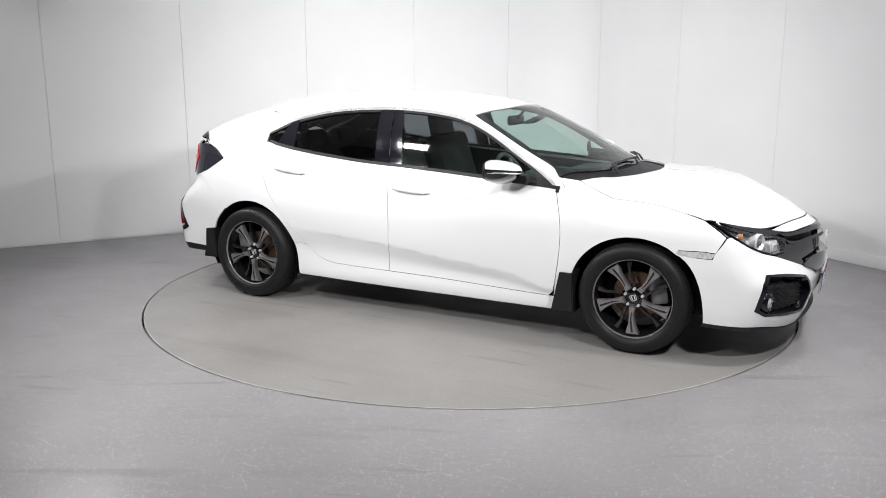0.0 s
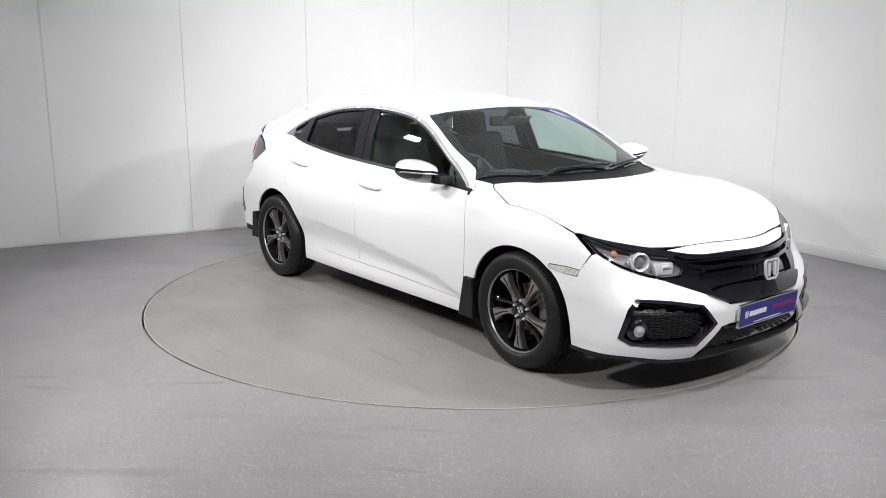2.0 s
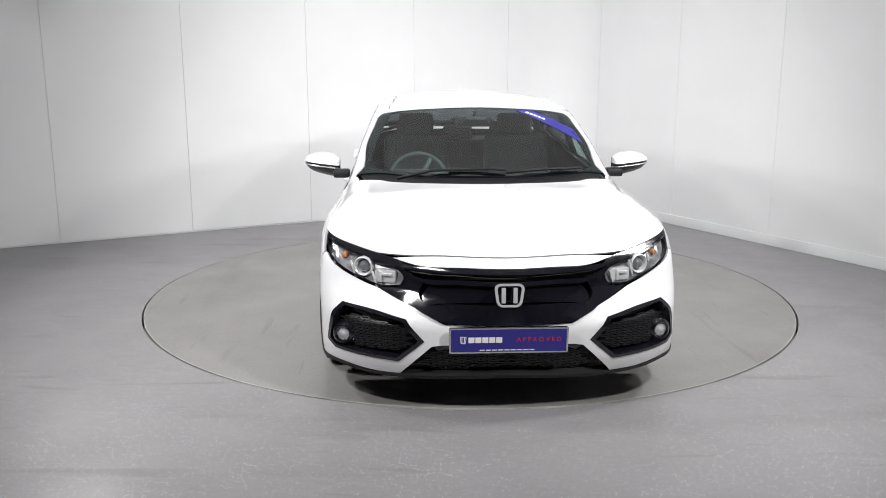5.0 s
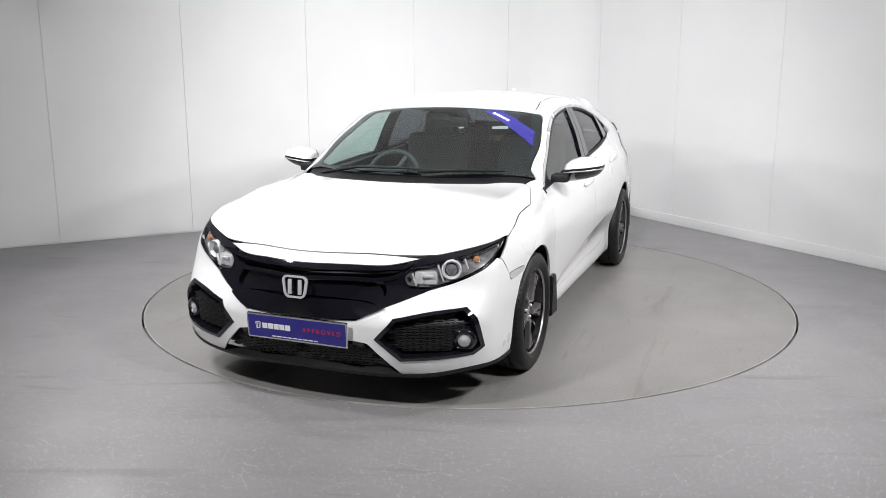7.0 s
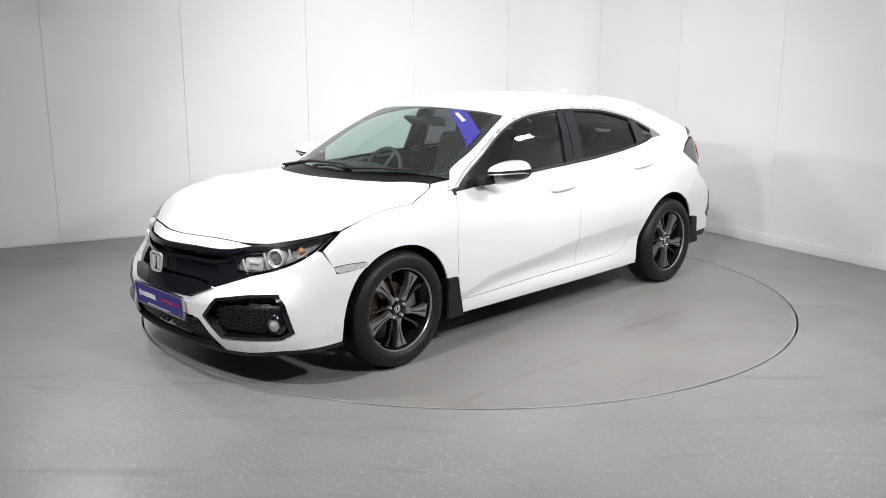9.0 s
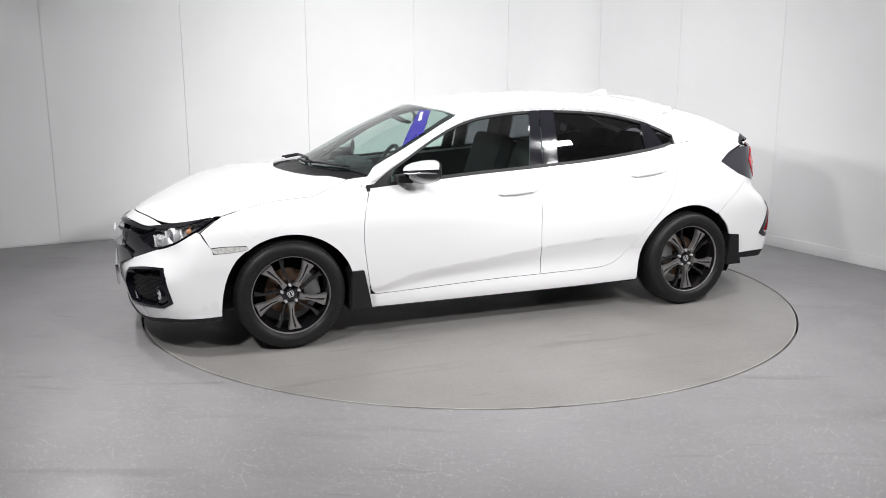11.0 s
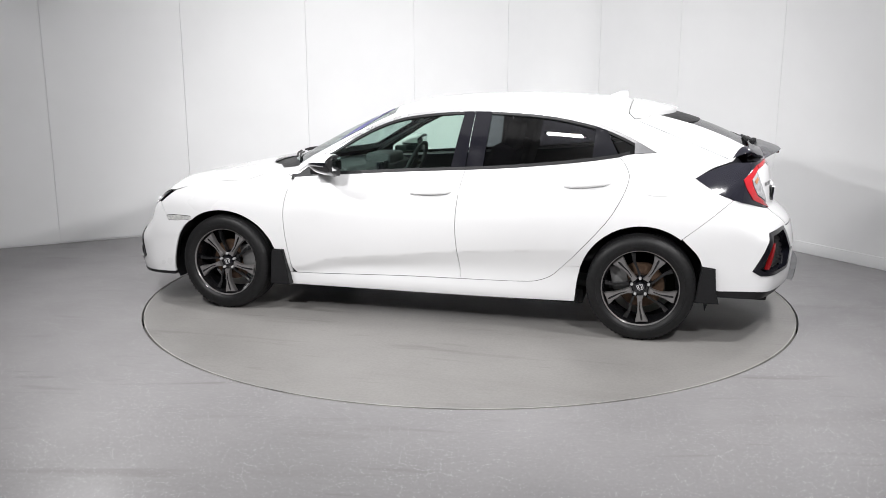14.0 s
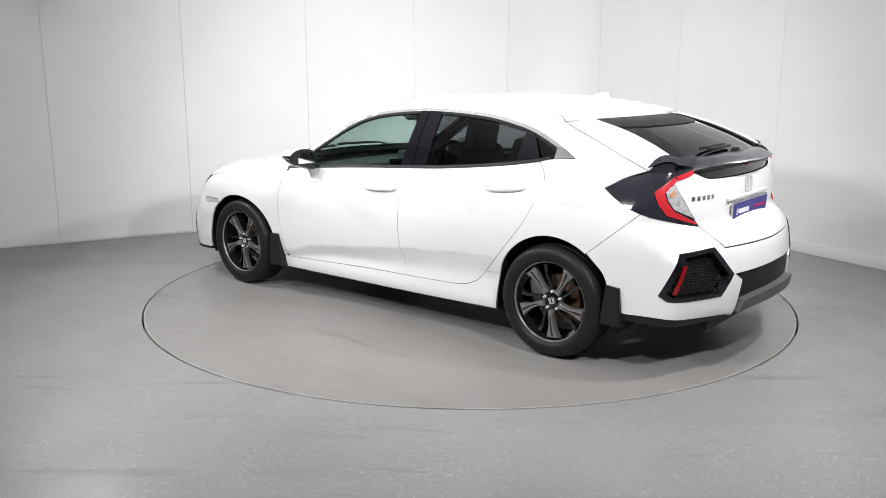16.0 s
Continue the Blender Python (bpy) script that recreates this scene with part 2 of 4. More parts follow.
# longitudinal lines of the flank: height, half width
FLANK = [(spline(a), spline(b)) for a, b in [
    ("-3:0.02 3:0.02", "-2.3:.72 -1.9:.77 -1.26:.80 -.9:.76 0:.75 .95:.76 1.44:.79 1.85:.80 2.3:.76"),
    ("-3:0.15 3:0.15", "-2.3:.745 -1.9:.80 -1.26:.83 -.9:.825 0:.82 .95:.825 1.44:.86 1.85:.870 2.05:.848 2.3:.805"),
    ("-3:.235 3:.225", "-2.3:.79 -1.9:.835 -1.26:.87 -.8:.845 0:.845 .95:.845 1.44:.883 1.85:.872 2.05:.85 2.3:.81"),
    ("-3:.36 -1:.36 .5:.32 .95:.265 3:.30", "-2.3:.79 -1.9:.838 -1.26:.88 -.8:.838 0:.829 .9:.842 1.44:.893 1.85:.878 2.05:.855 2.3:.81"),
    ("-3:.548 -1.26:.528 -.7:.494 -.15:.457 .23:.414 .7:.363 .95:.302 1.44:.45 3:.47", "-2.3:.797 -1.9:.841 -1.26:.890 -.95:.880 -.6:.862 0:.860 .7:.858 .95:.856 1.44:.903 1.85:.883 2.05:.855 2.3:.80"),
    ("-3:.57 -1.26:.55 -.7:.516 -.15:.479 .23:.436 .7:.385 .95:.32 1.44:.48 3:.5", "-2.3:.80 -1.9:.842 -1.26:.893 -.6:.872 0:.869 .7:.866 .95:.862 1.44:.905 1.85:.885 2.05:.855 2.3:.80"),
    ("-3:.66 3:.66", "-2.3:.79 -1.9:.845 -1.55:.88 -1.26:.895 -.6:.885 0:.882 .95:.882 1.44:.908 1.8:.882 2.05:.83 2.3:.75"),
    ("-3:.82 3:.80", "-2.3:.75 -1.9:.815 -1.55:.86 -1.26:.878 -.6:.866 0:.862 .95:.858 1.44:.872 1.8:.84 2.05:.78 2.3:.69"),
    ("-3:1.1 -1.6:1.1 -1.3:1.085 -.92:1.045 -.4:.985 .23:.948 .95:.90 1.44:.89 3:.89", "-2.3:.62 -1.9:.69 -1.6:.725 -1.3:.745 -.92:.775 -.4:.79 .23:.795 .95:.80 1.44:.775 1.8:.70 2.3:.6"),
    ("-3:1.22 -1.6:1.22 -1.3:1.212 -.92:1.192 -.4:1.162 .23:1.143 .95:1.119 3:1.114", "-2.3:.532 -1.6:.63 -1.3:.665 -.92:.702 -.4:.726 .23:.727 .95:.712 2.3:.56"),
    ("-3:1.338 3:1.338", "-2.3:.42 -1.6:.51 -1.3:.56 -.9:.605 -.26:.637 .35:.632 .95:.60 2.3:.5"),
    ("-3:1.5 3:1.5", "-2.3:.33 -1.6:.42 -1.3:.47 -.9:.515 -.26:.56 .35:.55 .95:.5 2.3:.4")]]
CENTRE = spline("2.45:.53 2.34:.665 2.26:.718 2.09:.793 1.89:.853 1.69:.898 1.5:.932 1.32:.956 1.2:.980 1.0:1.078 .81:1.177 .62:1.262 .43:1.338 .3:1.37 .19:1.390 -.087:1.419 -.48:1.428 -.88:1.415 -1.2:1.372 -1.45:1.318 -1.66:1.248 -1.87:1.155 -2.03:1.09 -2.15:1.02 -2.4:.8")
CROWN = spline("-2.4:.15 -1.5:.15 -.9:.16 -.2:.17 .3:.13 .9:.08 1.2:.045 1.5:.025 1.8:.025 2.05:.045 2.3:.08")
SWEEP = spline("-2.4:.05 -1.4:.05 -.3:.0 .1:.12 .43:.26 1.0:.34 1.3:.30 1.6:.0 2.4:.0")
NOSE = spline("-.1:2.10 .13:2.255 .20:2.31 .28:2.338 .36:2.345 .43:2.346 .58:2.342 .66:2.322 .74:2.255 .9:2.06")
NOSE_K = spline("0:.0 .42:.0 .52:.55 .60:.94 .75:1 1:1.05")
TAIL = spline("0:-2.0 .15:-2.05 .22:-2.09 .33:-2.168 .47:-2.180 .62:-2.158 .69:-2.125 .75:-2.05 .80:-2.005 .95:-1.992 1.05:-1.98 1.3:-1.95")
TAIL_K = spline("0:.31 .45:.31 .62:.29 .85:.12 1.1:.15")


def flank(x, z):
    Z = np.stack([a(x) for a, _ in FLANK], -1)
    Y = np.stack([b(x) for _, b in FLANK], -1)
    M = slopes(Z, Y)
    i = np.clip((Z < z[..., None]).sum(-1) - 1, 0, len(FLANK) - 2)[..., None]
    g = lambda A, k: np.take_along_axis(A, i + k, -1)[..., 0]
    return hermite(g(Z, 0), g(Z, 1), g(Y, 0), g(Y, 1), g(M, 0), g(M, 1), z)


def smax(a, b, k):
    h = np.maximum(k - np.abs(a - b), 0) / k
    return np.maximum(a, b) + h * h * k / 4


def skin(P):
    """Below zero inside the car's outer form, above zero outside."""
    x, y, z = P[..., 0], np.abs(P[..., 1]), P[..., 2]
    side = y - flank(x, z)
    top = (z - CENTRE(x + SWEEP(x) * y * y) + CROWN(x) * y * y) * .9
    sweep = NOSE_K(z)
    front = x - NOSE(z) + sweep * .47 * (np.sqrt(y * y + .0144) - .12) + (1 - np.minimum(sweep, 1)) * (.20 * y * y + .37 * y ** 6)
    rear = TAIL(z) + TAIL_K(z) * y * y + np.interp(z, [.62, .8], [0, .45]) * y ** 6 - x
    k = np.interp(z, [.6, .95, 1.1], [.06, .045, .03])
    return smax(smax(side, top, k), smax(front * .9, rear * .85, .02), .06)


def cast(O, D, far=2.0, inset=0.0):
    """First places of the skin met from far outside along -D towards O."""
    lo, hi = np.zeros(len(O)), np.full(len(O), far)
    for i in range(34):
        mid = (lo + hi) / 2
        inside = skin(O + D * mid[:, None]) < -inset
        lo, hi = np.where(inside, mid, lo), np.where(inside, hi, mid)
    return O + D * lo[:, None]


def grad(P):
    g = np.stack([skin(P + np.eye(3)[k] * .003) - skin(P - np.eye(3)[k] * .003) for k in range(3)], -1)
    return g / np.linalg.norm(g, axis=-1, keepdims=True)


# ---- panels of the car's skin ----
from mathutils.geometry import delaunay_2d_cdt

HUB_F, HUB_R, HUB_Z = 1.44, -1.257, 0.316


def outline(text, step=0.02, scale=(1, 1)):
    """Points round a shape from 'u,v u,v* ...'; runs between starred corners are smooth, with no star all is straight."""
    P, C = [], []
    for a in text.split():
        C.append(a.endswith("*"))
        P.append([float(v) for v in a.rstrip("*").split(",")])
    P = np.array(P) * scale
    n, out = len(P), []
    if not any(C):
        C = [True] * n
    for i in range(n):
        a, b = P[i], P[(i + 1) % n]
        ma = np.zeros(2) + (b - a) if C[i] else (b - P[i - 1]) / 2
        mb = np.zeros(2) + (b - a) if C[(i + 1) % n] else (P[(i + 2) % n] - a) / 2
        L = np.linalg.norm(b - a)
        for e, m in ((a, ma), (b, mb)):
            k = np.linalg.norm(m)
            if k > L:
                m *= L / k
        for t in np.arange(0, 1, 1 / max(1, round(L / step))):
            s = t * t * (3 - 2 * t)
            out.append(a * (1 - s) + b * s + t * (1 - t) * ((1 - t) * ma - t * mb))
    return np.array(out)


def inset(P, d):
    """The closed outline moved inwards by d."""
    area = np.sum(P[:, 0] * np.roll(P[:, 1], -1) - np.roll(P[:, 0], -1) * P[:, 1])
    a, b = P - np.roll(P, 1, 0), np.roll(P, -1, 0) - P
    a, b = (v / np.maximum(np.linalg.norm(v, axis=1, keepdims=True), 1e-9) for v in (a, b))
    n = np.stack([-(a + b)[:, 1], (a + b)[:, 0]], 1)
    n /= np.maximum(np.linalg.norm(n, axis=1, keepdims=True), 1e-9)
    c = np.clip(np.sum(n * np.stack([-b[:, 1], b[:, 0]], 1), 1), 0.5, 1)
    return P + n / c[:, None] * d * (1 if area > 0 else -1)


def within(Q, P):
    x, y = Q[:, None, 0], Q[:, None, 1]
    A, B = P, np.roll(P, -1, 0)
    hit = ((A[:, 1] > y) != (B[:, 1] > y)) & (x < (B[:, 0] - A[:, 0]) * (y - A[:, 1]) / np.where(B[:, 1] == A[:, 1], 1e-9, B[:, 1] - A[:, 1]) + A[:, 0])
    return hit.sum(1) % 2 == 1


ARC = 0.0155   # metres for a degree round the nose and the tail


def lay(view, P):
    """Places of plan points of a view on the skin."""
    n = len(P)
    O, D = np.zeros((n, 3)), np.zeros((n, 3))
    if view == "side":
        O[:, 0], O[:, 2], D[:, 1] = P[:, 0], P[:, 1], 1
    elif view == "top":
        O[:, :2], O[:, 2], D[:, 2] = P, 0.72, 1
    else:
        a = np.radians(P[:, 0] / ARC)
        O[:, 0], O[:, 2] = (1.3 if view == "nose" else -1.2), P[:, 1]
        D[:, 0], D[:, 1] = np.cos(a) * (1 if view == "nose" else -1), np.sin(a)
    return O, D


def sheet(view, ring, holes=(), step=0.035, gap=0.0, proud=0.0, rim=0.012, lines=()):
    """A skin panel: vertices, triangles and normals, with its edge folded inwards by rim; lines: creases that its edges follow."""
    rings = [inset(ring, gap)] + [inset(h, -gap) for h in holes]
    creases = [q[within(q, inset(rings[0], .006))] for q in lines]
    lo, hi = rings[0].min(0), rings[0].max(0)
    gx, gy = np.meshgrid(np.arange(lo[0], hi[0], step), np.arange(lo[1], hi[1], step))
    gx = gx + (np.arange(len(gx)) % 2 * step / 2)[:, None]
    G = np.stack([gx.ravel(), gy.ravel()], 1)
    if len(G):
        G = G[within(G, rings[0])]
        for h in rings[1:]:
            G = G[~within(G, h)]
        E = np.concatenate(rings + creases)
        if len(G):
            G = G[np.array([np.min(np.sum((E - g) ** 2, 1)) for g in G]) > (step * 0.45) ** 2]
    edges, k = [], 0
    for r in rings:
        edges += [(k + i, k + (i + 1) % len(r)) for i in range(len(r))]
        k += len(r)
    for q in creases:
        edges += [(k + i, k + i + 1) for i in range(len(q) - 1) if np.linalg.norm(q[i + 1] - q[i]) < .04]
        k += len(q)
    pts = np.concatenate(rings + creases + [G]) if len(G) else np.concatenate(rings + creases)
    vs, _, fs, *_ = delaunay_2d_cdt([Vector(p) for p in pts], edges, [], 0, 1e-6)
    V = np.array([v[:] for v in vs])
    F = np.array([f[:] for f in fs])
    c = V[F].mean(1)
    keep = within(c, rings[0])
    for h in rings[1:]:
        keep &= ~within(c, h)
    F = F[keep]
    O, D = lay(view, V)
    P = cast(O, D, 3.0)
    Nn = grad(P)
    P = P + Nn * proud
    flip = np.sum(np.cross(P[F[:, 1]] - P[F[:, 0]], P[F[:, 2]] - P[F[:, 0]]) * Nn[F].mean(1), 1) < 0
    F[flip] = F[flip][:, ::-1]
    faces = [tuple(f) for f in F]
    if rim:
        count = {}
        for f in faces:
            for a, b in ((f[0], f[1]), (f[1], f[2]), (f[2], f[0])):
                count[(a, b)] = count.get((a, b), 0) + 1
        border = [e for e in count if (e[1], e[0]) not in count]
        vs_, ns_, n = [], [], len(P)
        for a, b in border:
            q = [P[b], P[a], P[a] - Nn[a] * rim, P[b] - Nn[b] * rim]
            m = np.cross(q[1] - q[0], q[3] - q[0])
            m /= max(np.linalg.norm(m), 1e-12)
            faces.append((n, n + 1, n + 2, n + 3))
            vs_ += q
            ns_ += [m] * 4
            n += 4
        P, Nn = np.concatenate([P, vs_]), np.concatenate([Nn, ns_])
    return P, faces, Nn


def sheet_mesh(name, P, faces, Nn, mirror=False):
    if mirror:
        P, Nn, faces = P * (1, -1, 1), Nn * (1, -1, 1), [f[::-1] for f in faces]
    me = to_mesh(name, P, faces)
    me.polygons.foreach_set("use_smooth", [True] * len(me.polygons))
    me.normals_split_custom_set_from_vertices([tuple(v) for v in Nn])
    return me


def shape_of(view, text, step=0.02):
    return outline(text, step, (ARC, 1) if view in ("nose", "tail") else (1, 1))


def mirrored(text):
    """A half outline from the middle line, closed by its mirror image in the first coordinate of nose and tail views."""
    half = text.split()
    other = [("-" + a).replace("--", "") for a in reversed(half)]
    return " ".join(half + [a for a in other if float(a.rstrip("*").split(",")[0]) != 0])


def mirrored_top(text):
    half = text.split()
    other = []
    for a in reversed(half):
        u, v = a.rstrip("*").split(",")
        if float(v) != 0:
            other.append(f"{u},{-float(v)}" + ("*" if a.endswith("*") else ""))
    return " ".join(half + other)


def panel(name, view, text, material, parent, holes=(), label="", pair=True, **kw):
    """A skin panel as a part; pair: also its mirror image on the car's other side."""
    ring = shape_of(view, text) if isinstance(text, str) else text
    holes = [shape_of(view, h) if isinstance(h, str) else h for h in holes]
    data = sheet(view, ring, holes, **kw)
    made = [part(name, sheet_mesh(name, *data), material, parent, label)]
    if pair:
        made.append(part(name, sheet_mesh(name, *data, mirror=True), material, parent, label))
    return made


def arc(cx, rx, rz, a0, a1, n=9):
    """Outline text of part of a wheel arch; degrees, 0 ahead, 90 up."""
    return " ".join("%.4f,%.4f" % (cx + rx * math.cos(radians(a)), 0.315 + rz * math.sin(radians(a))) for a in np.linspace(a0, a1, n))


car = tagged(new("car"), "white five-door hatchback car with black trim on the turntable", "car")

# flank
BELT = "-1.31,1.095 -1.161,1.083 -1.097,1.066 -.938,1.041 -.718,1.014 -.415,.985 -.181,.970 .227,.947 .641,.918 .951,.893"
DLO_TOP = "-1.31,1.095* -1.173,1.169 -1.004,1.239 -.83,1.282 -.655,1.311 -.432,1.328 -.215,1.333 .004,1.322 .216,1.296 .346,1.262 .452,1.218 .557,1.163 .683,1.087 .852,.985 .951,.893*"
DOOR_F = ".951,.893* .985,.80 1.005,.70 1.008,.605 .998,.49 .983,.39 .966,.30 .935,.267*"
RUN = np.arange(-1.1, 1.0, .02)
CREASE = [np.stack([RUN, FLANK[k][0](RUN) + d], 1) for k, d in ((5, .008), (5, 0), (4, 0), (4, -.010))]
panel("front_door", "side", DOOR_F + " .78,.27 .23,.288 -.162,.294* -.160,.359 -.145,.5 -.138,.623 -.146,.774 -.165,.9 -.181,.970* .227,.947 .641,.918", PAINT, car, gap=.0018, step=.02, lines=CREASE)
panel("rear_door", "side", "-.181,.970* -.165,.9 -.146,.774 -.138,.623 -.145,.5 -.160,.359 -.162,.294* -.419,.298 -.62,.308 -.724,.345 -.80,.415 -.894,.516 -1.059,.714 -1.136,.854 -1.165,.958 -1.135,1.03 -1.097,1.066* -.938,1.041 -.718,1.014 -.415,.985", PAINT, car, gap=.0018, step=.02, lines=CREASE)
panel("sill", "side", "1.008,.27* 1.0,.187* .5,.187 -.3,.19 -.874,.20* -.885,.32 -.905,.42* -.80,.415* -.724,.345 -.62,.308 -.419,.298* -.162,.294 .23,.288 .78,.27 .935,.267", PAINT, car, gap=.0014)
REAR_ARCH = arc(HUB_R, .366, .369, 126, 17, 12)
panel("side_frame", "side", "1.0,.905* .94,.965 .892,1.008 .75,1.083 .6,1.163 .45,1.24 .331,1.298 .3,1.315 .15,1.348 0,1.367 -.25,1.38 -.5,1.382 -.8,1.368 -1.0,1.345 -1.138,1.312* -1.173,1.280 -1.45,1.172 -1.734,1.058* -1.62,1.015 -1.542,.966* -1.645,.888 -1.745,.846* -1.617,.733 -1.478,.618* "
      + REAR_ARCH + " -.905,.42* -.80,.415* -.894,.516 -1.059,.714 -1.136,.854 -1.165,.958 -1.135,1.03 -1.097,1.066* -1.161,1.083 " + DLO_TOP, PAINT, car, gap=.0014)
panel("fender", "side", ".951,.893* 1.0,.905* .945,.957* 1.068,.940* 1.18,.90 1.289,.862* 1.45,.853 1.554,.842 1.70,.812 1.80,.783* 1.87,.735 1.915,.70* 1.87,.615* 1.80,.620 1.68,.618* " + arc(HUB_F, .376, .352, 50, 163, 12)
      + " 1.05,.36* 1.008,.27* .966,.27* .983,.39 .998,.49 1.008,.605 1.005,.70 .985,.80", PAINT, car, gap=.0018)
panel("indicator", "side", "1.868,.612* 1.85,.584* 1.74,.588 1.668,.600* 1.672,.615* 1.80,.618", plain("indicator_clear", (.48, .48, .47), .15, coat=.6, vary=.3, scale=70), car, label="clear side indicator lens", gap=.000, proud=.002)
panel("fuel_flap", "side", "-1.252,.975* -1.25,.89 -1.265,.868 -1.30,.86* -1.44,.858* -1.47,.87 -1.48,.90* -1.478,.972*", PAINT, car, gap=.0, proud=.0026, rim=.006, pair=False)

# side glass, pillars and trim
CLEAR = tinted("door_glass_green", (.74, .87, .81), .085)
PRIVACY = tinted("privacy_glass", (.16, .16, .18), .07)
CHROME = plain("satin_chrome", (.55, .55, .56), .25, .6, vary=.05)
panel("front_window", "side", "-.112,.982* -.160,1.308* .004,1.308 .216,1.282 .346,1.248 .452,1.203 .557,1.148 .683,1.073 .80,1.005* .83,.930* .641,.934 .227,.961", CLEAR, car, proud=-.012, rim=0)
panel("rear_window", "side", "-.275,.992* -.305,1.310* -.432,1.313 -.655,1.297 -.83,1.268 -.96,1.226* -.952,1.058* -.718,1.030 -.415,1.0", PRIVACY, car, label="dark privacy glass", proud=-.012, rim=0)
panel("quarter_window", "side", "-1.02,1.218* -1.105,1.085* -1.18,1.092* -1.18,1.150*", PRIVACY, car, label="small dark quarter glass", proud=-.008, rim=0)
panel("pillar_trim", "side", "-.085,.963* -.148,1.325* -.21,1.328* -.176,.969*", GLOSS, car, label="gloss black pillar trim", proud=.002)
panel("pillar_trim", "side", "-.184,.970* -.217,1.328* -.318,1.326* -.288,.978*", GLOSS, car, label="gloss black pillar trim", proud=.002)
panel("pillar_trim", "side", "-.945,1.045* -.955,1.235* -1.01,1.232* -1.098,1.070*", GLOSS, car, label="gloss black pillar trim", proud=.001)
panel("sail_panel", "side", ".945,.898* .86,.978* .795,1.012* .82,.912*", DARK, car, label="black mirror sail panel", proud=.001)


def band(view, text, width, closed=False):
    """Outline of a strip of that width along a line, inwards to its right."""
    pts = [a for a in text.split()]
    if not any(a.endswith("*") for a in pts):
        pts[0] += "*"
    P = outline(" ".join(pts), .02, (ARC, 1) if view in ("nose", "tail") else (1, 1))
    end = np.array([float(v) for v in pts[-1].rstrip("*").split(",")]) * ((ARC, 1) if view in ("nose", "tail") else (1, 1))
    k = int(np.argmin(np.sum((P - end) ** 2, 1)))
    P = P[:k + 1]
    d = np.gradient(P, axis=0)
    d /= np.linalg.norm(d, axis=1, keepdims=True)
    nrm = np.stack([d[:, 1], -d[:, 0]], 1)
    return np.concatenate([P, (P + nrm * width)[::-1]])


panel("window_trim", "side", band("side", DLO_TOP.replace("*", "").replace("-1.31,1.095", "-1.29,1.105").replace(".951,.893", ".935,.908"), .017), CHROME, car, label="satin chrome window trim", proud=.003)
panel("window_seal", "side", band("side", DLO_TOP.replace("*", "").replace("-1.31,1.095", "-1.27,1.115").replace(".951,.893", ".935,.908"), .030), DARK, car, label="black window seal", proud=.0005, rim=.02)
panel("belt_seal", "side", band("side", BELT.replace("-1.31,1.095 ", ""), -.017), DARK, car, label="black belt seal", proud=.003)
panel("quarter_trim", "side", "-1.185,1.158* -1.185,1.086* -1.305,1.096*", plain("brushed_trim", (.30, .30, .31), .35, .7, vary=.08), car, label="satin chrome quarter trim", proud=.0035)

# top: outlines follow the joints of the flank and the nose
def joint(view, text):
    """Plan outline text of points given in a side, nose or tail view."""
    toks = text.split()
    toks[0], toks[-1] = toks[0].rstrip("*") + "*", toks[-1].rstrip("*") + "*"
    sc = (ARC, 1) if view in ("nose", "tail") else (1, 1)
    P = outline(" ".join(toks), .03, sc)
    last = np.array([float(v) for v in toks[-1].rstrip("*").split(",")]) * sc
    P = P[:int(np.argmin(np.sum((P - last) ** 2, 1))) + 1] if len(toks) > 2 else np.array([[float(v) for v in a.rstrip("*").split(",")] for a in toks]) * sc
    return " ".join("%.4f,%.4f*" % (q[0], abs(q[1])) for q in cast(*lay(view, P), 3.0))


PILLAR = ".945,.961* .892,1.008 .75,1.083 .6,1.163 .45,1.24 .331,1.298*"
GUTTER = ".331,1.298* .3,1.315 .15,1.348 0,1.367 -.25,1.38 -.5,1.382 -.8,1.368 -1.0,1.345 -1.138,1.312*"
HATCH_CUT = "-1.140,1.310* -1.173,1.280 -1.45,1.172 -1.734,1.058*"
HOOD_CUT = "1.80,.783* 1.70,.812 1.554,.842 1.45,.853 1.289,.862* 1.18,.90 1.068,.940*"
NOSE_CUT = "0,.728 16.5,.727 25,.720 33.5,.706* 38,.717 47,.744 57.5,.784*"
panel("hood", "top", mirrored_top(joint("nose", NOSE_CUT) + " " + joint("side", HOOD_CUT) + " 1.14,.60 1.22,.52 1.31,.32 1.36,0"), PAINT, car, pair=False, gap=.0018, step=.05)
SCREEN = "1.195,0 1.17,.25 1.09,.47 1.00,.62 " + joint("side", PILLAR) + " .36,.45 .405,.25 .42,0"
panel("windscreen", "top", mirrored_top(SCREEN), tinted("windscreen_glass", (.60, .72, .69), .075), car, pair=False, proud=-.006, rim=0, gap=.0014, label="green-tinted windscreen")
panel("cowl", "top", mirrored_top("1.39,0 1.335,.32 1.245,.53 1.16,.615 1.10,.665* .96,.725* .90,.68* .98,.60 1.07,.46 1.15,.25 1.175,0"), DARK, car, pair=False, proud=-.020, rim=.03, label="black plastic cowl")
panel("screen_border", "top", mirrored_top(SCREEN), GLOSS, car, holes=[shape_of("top", mirrored_top("1.165,0 1.14,.25 1.06,.46 .975,.60 .905,.672* .75,.648 .55,.602 .36,.548* .36,.45 .385,.25 .40,0"))], pair=False, proud=-.0085, rim=.01, gap=.0014, label="black screen border")
panel("roof", "top", mirrored_top(".42,0 .405,.25 .36,.45 " + joint("side", GUTTER) + " -1.14,.3 -1.14,0"), PAINT, car, pair=False, gap=.0018, step=.05)
